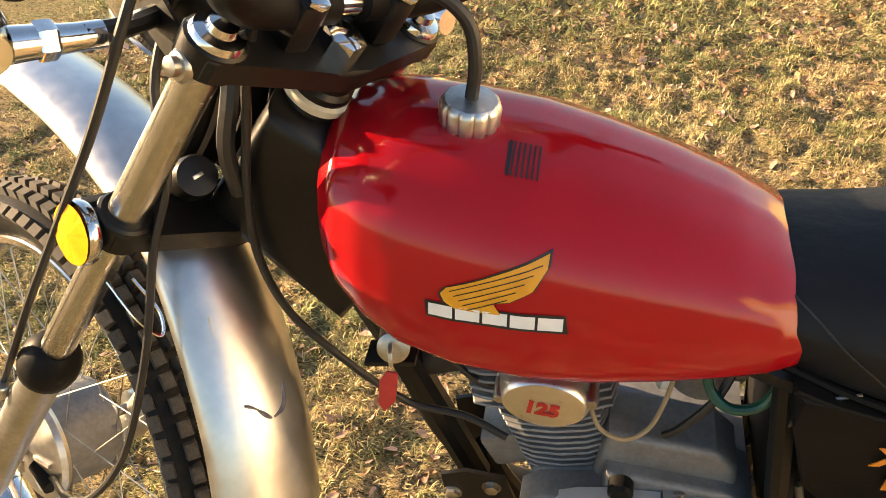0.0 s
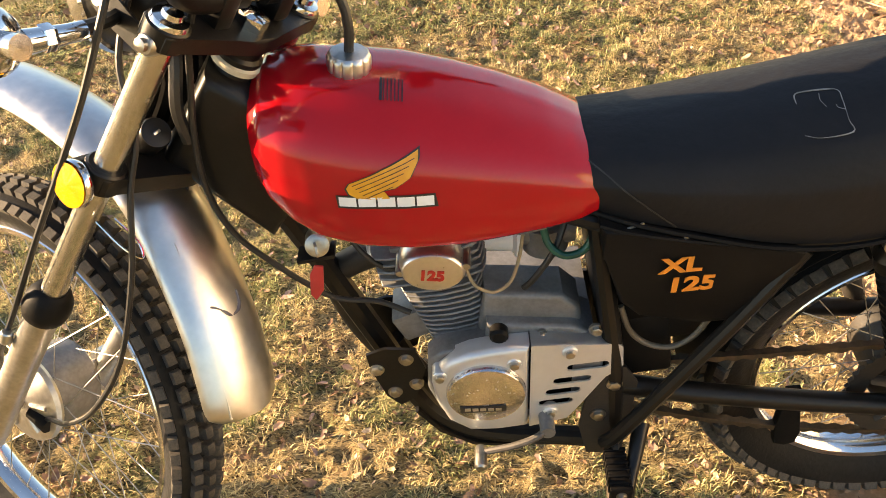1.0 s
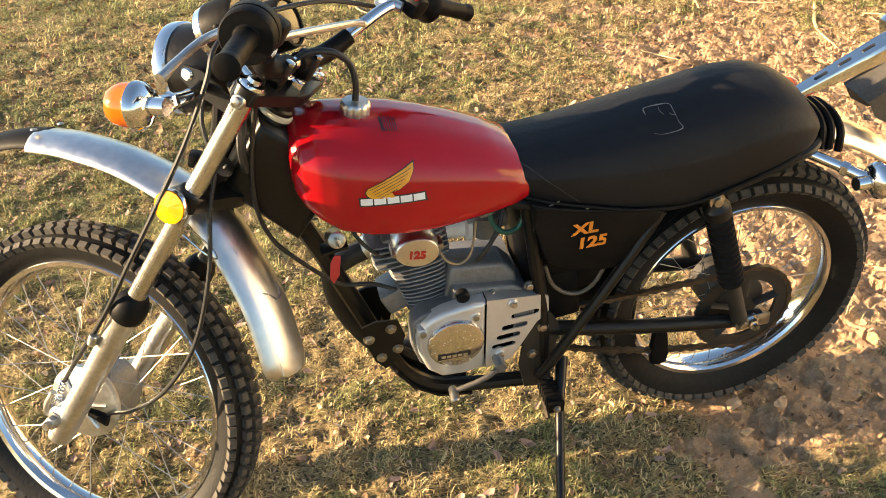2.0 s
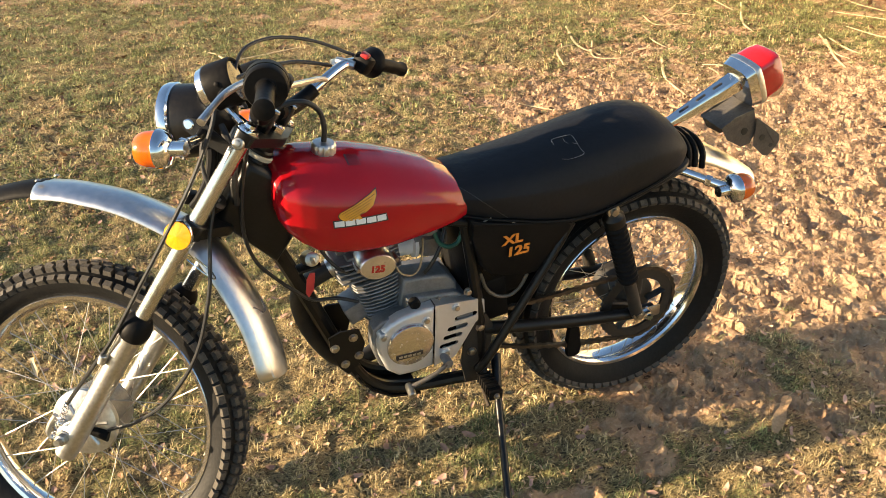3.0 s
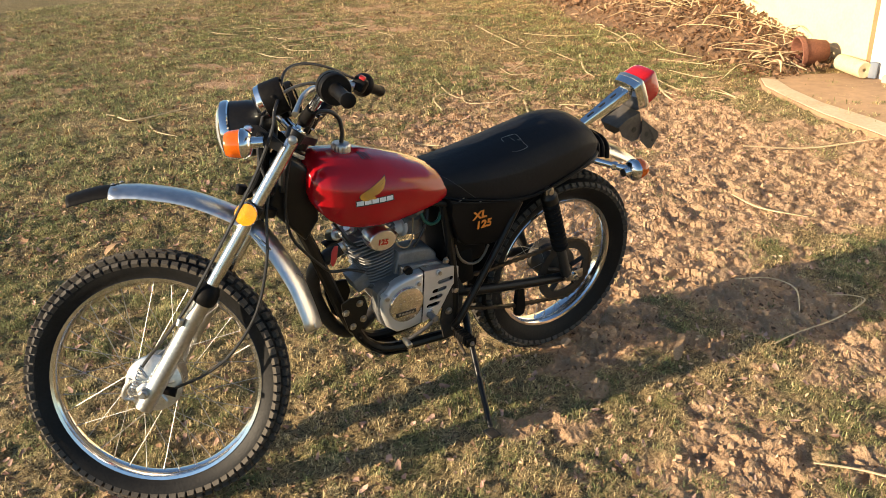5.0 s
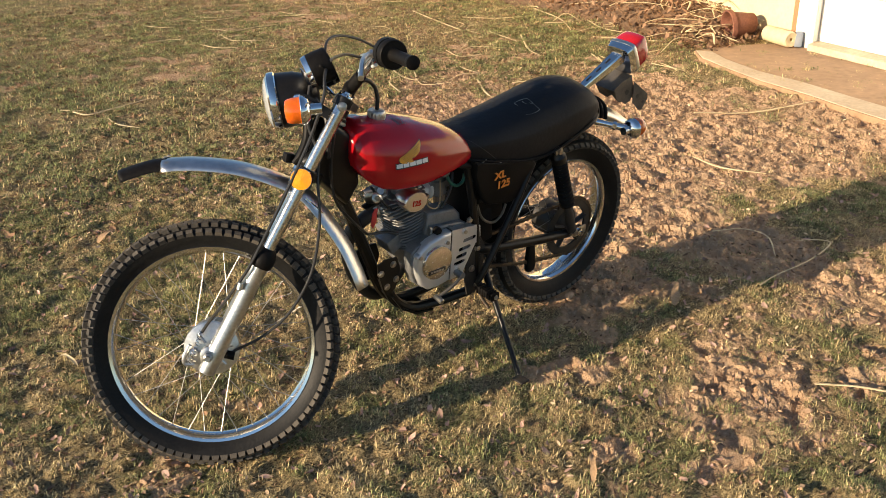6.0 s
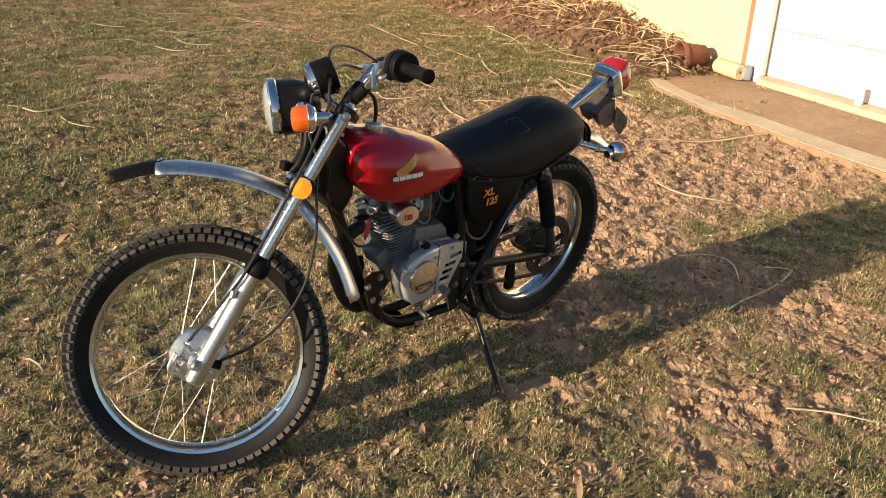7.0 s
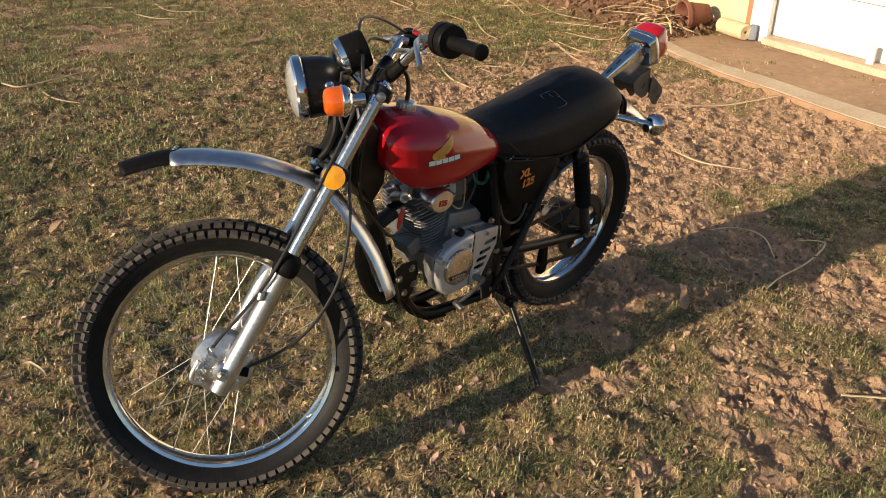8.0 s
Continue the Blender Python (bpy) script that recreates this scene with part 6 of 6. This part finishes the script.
strand([(2.51, 1.26), (2.48, 1.08), (2.55, 0.87)], 0.008, 0.026)
strand([(1.74, 0.69), (1.85, 0.61), (1.84, 0.49), (1.70, 0.38)], 0.0040, 0.020)
strand([(1.38, 0.28), (1.53, 0.29), (1.77, 0.27), (1.98, 0.28), (1.97, 0.33), (1.90, 0.38)], 0.0036, 0.020)
strand([(0.92, -0.15), (0.99, -0.26), (1.03, -0.39)], 0.0050, 0.018)
strand([(3.20, 1.68), (3.55, 1.48), (3.97, 1.28)], 0.0085, 0.022)
strand([(0.67, 4.80), (0.70, 4.63), (0.88, 4.67), (1.19, 4.74)], 0.010)
strand([(0.76, 4.47), (0.73, 4.26), (0.80, 4.11)], 0.007)
strand([(2.40, 6.17), (2.41, 5.90), (2.52, 5.74)], 0.008)
strand([(2.77, 6.45), (2.68, 6.07), (2.88, 5.83)], 0.009)
strand([(2.53, 7.51), (2.58, 7.31), (2.69, 7.18)], 0.009)
strand([(4.71, 5.90), (4.48, 5.34), (4.28, 4.75)], 0.010)
strand([(2.87, 3.85), (2.70, 3.58), (2.83, 3.42)], 0.006)
strand([(3.04, 3.36), (2.80, 3.03), (2.67, 2.70)], 0.008)
strand([(4.25, 3.18), (4.15, 2.95), (4.14, 2.81)], 0.007)
strand([(4.34, 2.71), (4.23, 2.49), (4.06, 2.25)], 0.007)
strand([(5.57, 5.00), (5.27, 4.42), (4.91, 3.99)], 0.009)
strand([(4.76, 5.23), (4.91, 4.91), (5.20, 4.76)], 0.008)
strand([(4.40, 4.52), (4.33, 4.31), (4.25, 4.05)], 0.007)
strand([(4.46, 4.20), (4.06, 3.76), (3.92, 3.51)], 0.008)
strand([(5.37, 4.16), (5.15, 3.80), (5.11, 3.40)], 0.008)
strand([(5.96, 4.91), (5.61, 4.34), (5.63, 3.94)], 0.009)
strand([(2.97, 4.30), (2.77, 3.87), (2.75, 3.58)], 0.008)
strand([(3.60, 4.26), (3.53, 4.02), (3.75, 3.92)], 0.006)
strand([(3.34, 3.88), (3.25, 3.70), (3.20, 3.43)], 0.006)
strand([(1.84, 3.04), (1.92, 3.01), (1.93, 2.86)], 0.007)
strand([(4.24, 3.25), (4.03, 2.94), (3.95, 2.75)], 0.008)
strand([(4.25, 2.69), (4.25, 2.53), (4.16, 2.36)], 0.007)
strand([(4.81, 3.67), (4.89, 3.38), (4.99, 3.09)], 0.007)
strand([(4.56, 3.31), (4.55, 2.97), (4.82, 2.91)], 0.007)
strand([(3.13, 3.10), (3.19, 3.02), (3.25, 2.91)], 0.007)
strand([(0.63, 4.92), (0.70, 4.82), (0.79, 4.76)], 0.007)
strand([(3.12, 3.03), (3.14, 2.85), (3.42, 2.90), (3.86, 3.18)], 0.006)
strand([(4.18, 3.14), (3.95, 2.86), (3.79, 2.63)], 0.008)
rs = random.Random(5)
for i in range(46):
    x, y = rs.uniform(2.4, 6.4), rs.uniform(3.3, 8.0)
    if x > wall_x(y) - 0.2:
        continue
    a, L, c = rs.uniform(0, 6.28), rs.uniform(0.15, 0.55), rs.uniform(-1.2, 1.2)
    strand([(x, y), (x + L * 0.5 * math.cos(a), y + L * 0.5 * math.sin(a)), (x + L * (0.5 * math.cos(a) + 0.5 * math.cos(a + c)), y + L * (0.5 * math.sin(a) + 0.5 * math.sin(a + c)))], rs.uniform(0.003, 0.007), 0.014)
rs = random.Random(8)
for i in range(110):
    y = rs.uniform(2.7, 5.6)
    x = wall_x(y) - abs(rs.gauss(0, 0.36)) - 0.06
    a, L, c = rs.uniform(0, 6.28), rs.uniform(0.2, 0.65), rs.uniform(-1.8, 1.8)
    q = [(x, y), (x + L * 0.5 * math.cos(a), y + L * 0.5 * math.sin(a)), (x + L * (0.5 * math.cos(a) + 0.5 * math.cos(a + c)), y + L * (0.5 * math.sin(a) + 0.5 * math.sin(a + c)))]
    q = [(min(px, wall_x(py) - 0.05), py) for px, py in q]
    strand(q, rs.uniform(0.004, 0.009), 0.02 + heap_top(x, y) + rs.uniform(0.0, 0.06), "dry palm strand heaped against the stucco wall", rs.uniform(0, 0.08))

# heap of dead leaves at the wall's foot
b = bm_new()
loops = []
for i in range(61):
    y = 2.45 + i * 0.09
    row = []
    for j in range(13):
        x = wall_x(y) - 0.01 - 0.95 * (1 - j / 12)
        row.append((x, y, heap_top(x, y) + 0.05 * float(fbm(np.array([i * 0.55 + 3]), np.array([j * 0.8]))[0]) * min(1, i / 5) - 0.03))
    loops.append(row)
rings(b, loops, False, False)
tagged(part("leaf_heap", b, mat("heaped dead leaves", (0.27, 0.165, 0.09), (0.16, 0.095, 0.055), 14, 0.95, bump=0.9, fine=0.5)), "low heap of brown dead leaves at the wall", "leaves", kind="stuff")
rs = np.random.RandomState(4)
verts, faces = [], []
for i in range(3400):
    y = rs.uniform(2.5, 7.0)
    x = wall_x(y) - 0.9 * (1 - rs.rand() ** 0.7)
    z = heap_top(x, y) + rs.uniform(0.0, 0.05)
    s = 0.028 * rs.uniform(0.5, 1.6)
    m = Matrix.Translation((x, y, z + 0.01)) @ Euler(tuple(rs.uniform(-1, 1, 2)) + (rs.uniform(0, 6.28),)).to_matrix().to_4x4()
    k = len(verts)
    verts += [tuple(m @ Vector(v)) for v in ((-s, 0, 0), (0, 0.4 * s, 0.1 * s), (s, 0, 0.25 * s), (0, -0.4 * s, 0.1 * s))]
    faces += [(k, k + 1, k + 3), (k + 1, k + 2, k + 3)]
g = bpy.data.meshes.new("heap_leaves")
g.from_pydata(verts, [], faces)
g.materials.append(BROWN)
tagged(new("heap_leaves", g), "dead leaves lying loose on the heap", "leaves", kind="stuff")

# single dead leaves that stand out
def dead_leaf(x, y, turn, L, w, tilt, label, material=None):
    b = bm_new()
    loops = []
    for i in range(9):
        t = i / 8
        half = w * (math.sin(math.pi * min(1, 0.12 + t * 0.86)) ** 0.7) * (0.75 + 0.25 * math.sin(9 * t))
        z = 0.02 * math.sin(3 * t) + L * t * math.sin(tilt)
        loops.append([(L * t * math.cos(tilt), -half, z + 0.3 * half), (L * t * math.cos(tilt), 0, z), (L * t * math.cos(tilt), half, z + 0.35 * half), (L * t * math.cos(tilt), 0, z - 0.0015)])
    rings(b, loops)
    h = float(height(np.array([x]), np.array([y]))[0])
    return tagged(part("dead_leaf", b, material or TANLEAF, None, "", pose(x, y, h + 0.008, 0, 0, turn)), label, "dead leaf")


TANLEAF = mat("tan dead leaf", (0.46, 0.30, 0.16), (0.34, 0.21, 0.11), 18, 0.8, bump=0.3, fine=0.2)
dead_leaf(1.06, 0.44, 32, 0.15, 0.020, 0.12, "curled tan dead leaf lying in the shadow")
dead_leaf(0.08, 0.06, 40, 0.075, 0.011, 0.5, "short tan dead leaf standing in the grass")
dead_leaf(-0.66, 1.77, -85, 0.13, 0.010, 0.05, "pale dry sliver of palm leaf on the grass", PALM)
dead_leaf(0.86, -0.12, 200, 0.06, 0.012, 0.2, "small tan dead leaf on bare soil")
dead_leaf(-0.15, 2.6, 20, 0.12, 0.02, 0.1, "tan dead leaf on the grass")
dead_leaf(-0.35, 2.25, 140, 0.09, 0.018, 0.25, "curled tan dead leaf on the grass")
dead_leaf(0.2, 3.3, 250, 0.10, 0.018, 0.2, "curled tan dead leaf on the grass")

# ---- garage ----
CONCRETE = mat("dusty concrete", (0.40, 0.255, 0.145), (0.31, 0.195, 0.108), 2.2, 0.92, bump=0.25, fine=0.15)
EDGE = mat("bare concrete edge", (0.60, 0.49, 0.34), (0.50, 0.38, 0.25), 4, 0.9, bump=0.25, fine=0.12)
b = bm_new()
plate(b, [(3.72, 0.48), (3.80, 0.75), (3.92, 1.05), (4.07, 1.38), (4.22, 1.80), (4.42, 2.19), (4.59, 2.48), (4.80, 2.66), (5.10, 2.56), (5.52, 2.24), (5.0, 0.8), (3.99, -2.0), (2.84, -2.0)], -0.06, 0.022, 0.006, axes="xy")
slab_ob = tagged(part("pavement", b, CONCRETE), "concrete apron covered in brown dust", "pavement", kind="structure")
b = bm_new()
plate(b, [(3.735, 0.48), (3.815, 0.75), (3.935, 1.05), (4.085, 1.38), (4.235, 1.80), (4.435, 2.185), (4.60, 2.47), (4.80, 2.645), (4.83, 2.52), (4.66, 2.30), (4.47, 1.95), (4.36, 1.55), (4.22, 1.20), (4.08, 0.85), (3.96, 0.45), (3.07, -1.99), (2.86, -1.99)], 0.012, 0.0265, 0.003, axes="xy")
tagged(part("kerb", b, EDGE), "paler worn edge of the concrete apron", "kerb", kind="structure")
STUCCO = mat("cream stucco", (0.74, 0.62, 0.36), (0.68, 0.56, 0.31), 5, 0.9, bump=0.4, fine=0.06)


def beside_wall(y, off=0.0):
    """A point on the wall's foot at y, off metres before it."""
    return (wall_x(y) - off, y)


b = bm_new()
plate(b, [beside_wall(2.17), beside_wall(12.0), beside_wall(12.0, -0.3), beside_wall(2.17, -0.3)], -0.1, 2.7, axes="xy")
tagged(part("wall_north", b, STUCCO), "cream stucco garage wall", "wall", kind="structure")
WHITEPAINT = mat("weathered white paint", (0.80, 0.79, 0.75), (0.72, 0.69, 0.62), 5, 0.6, fine=0.06, bump=0.1)
RUST = mat("red-brown painted post", (0.45, 0.20, 0.09), (0.36, 0.15, 0.07), 8, 0.75, bump=0.2, fine=0.15)
b = bm_new()
plate(b, [beside_wall(2.165, 0.012), beside_wall(2.215, 0.012), beside_wall(2.215, -0.02), beside_wall(2.165, -0.02)], 0.02, 2.4, axes="xy")
tagged(part("trim", b, RUST), "red-brown painted strip beside the door frame", "trim", kind="structure")
b = bm_new()
plate(b, [beside_wall(1.985, 0.03), beside_wall(2.16, 0.03), beside_wall(2.16, -0.25), beside_wall(1.985, -0.25)], 0.02, 2.4, 0.004, axes="xy")
tagged(part("door_frame", b, WHITEPAINT), "weathered white door frame post", "door frame", kind="structure")
door = None
for i in range(6):
    z0 = 0.075 + i * 0.38
    b = bm_new()
    plate(b, [beside_wall(-2.2, -0.06), beside_wall(1.98, -0.06), beside_wall(1.98, -0.10), beside_wall(-2.2, -0.10)], z0, z0 + 0.374, axes="xy")
    if door is None:
        door = tagged(part("door_1", b, WHITEPAINT), "white painted panelled garage door, closed", "door", kind="structure")
    else:
        part("door_panel", b, WHITEPAINT, door)
b = bm_new()
plate(b, [beside_wall(-2.2, 0.16), beside_wall(1.99, 0.10), beside_wall(1.99, -0.12), beside_wall(-2.2, -0.12)], 0.0, 0.072, 0.006, axes="xy")
tagged(part("door_sill", b, EDGE), "pale concrete door sill", "door sill", kind="structure")
b = bm_new()
box(b, 0.035, 0.05, 0.13, pose(*beside_wall(1.10, 0.03), 0.13), 0.006)
tagged(part("door_stop", b, WHITEPAINT), "small white post at the door's foot", "door stop", kind="structure")
b = bm_new()
plate(b, [beside_wall(-2.2, 0.0), beside_wall(-2.4, 0.0), beside_wall(-2.4, -0.4), beside_wall(-2.2, -0.4)], -0.1, 2.7, axes="xy")
tagged(part("wall_south", b, STUCCO), "cream stucco garage wall beyond the door", "wall", kind="structure")
b = bm_new()
plate(b, [beside_wall(-2.4, 0.0), beside_wall(2.17, 0.0), beside_wall(2.17, -0.3), beside_wall(-2.4, -0.3)], 2.36, 2.7, axes="xy")
tagged(part("lintel", b, STUCCO), "cream stucco over the door", "wall", kind="structure")

# things at the wall's foot
ROLL = mat("cream roll of matting", (0.68, 0.56, 0.34), (0.58, 0.46, 0.27), 12, 0.85, bump=0.4, fine=0.12)
b = bm_new()
lathe(b, [(0.010, 0.045), (0.014, 0.003), (0.030, 0.0), (0.056, -0.003), (0.063, 0.01), (0.064, 0.16), (0.062, 0.31), (0.045, 0.32), (0.02, 0.315)], (5.335, 2.13, 0.086), (0.15, 0.28, 0.0), 28)
tagged(part("matting_roll", b, ROLL), "cream roll of matting lying by the door", "roll")
b = bm_new()
box(b, 0.06, 0.06, 0.12, pose(5.40, 2.10, 0.083, 0, 6, 20), 0.01)
tagged(part("paint_can", b, mat("dull blue can", (0.16, 0.19, 0.24), (0.22, 0.24, 0.27), 14, 0.6)), "small dull blue can beside the door frame", "can")
TERRA = mat("terracotta", (0.26, 0.105, 0.06), (0.17, 0.065, 0.04), 9, 0.85, bump=0.25, fine=0.2)
b = bm_new()
lathe(b, [(r * 0.74, h * 0.74) for r, h in ((0.10, 0.0), (0.105, 0.005), (0.155, 0.26), (0.172, 0.262), (0.175, 0.31), (0.160, 0.312), (0.148, 0.28), (0.095, 0.02), (0.02, 0.018))], (5.53, 2.565, 0.145), (-0.62, 0.45, -0.06), 36, False)
tagged(part("flower_pot", b, TERRA), "terracotta flower pot lying on its side among leaves", "flower pot")
b = bm_new()
tube(b, [(5.28 + 0.07 * math.cos(a), 3.0 + 0.07 * math.sin(a), 0.07 + 0.02 * math.sin(2 * a)) for a in [i * 2 * math.pi / 14 for i in range(15)]], 0.006, 6, 3)
tagged(part("palm_ring", b, PALM), "palm strand curled into a ring on the heap", "palm strand")
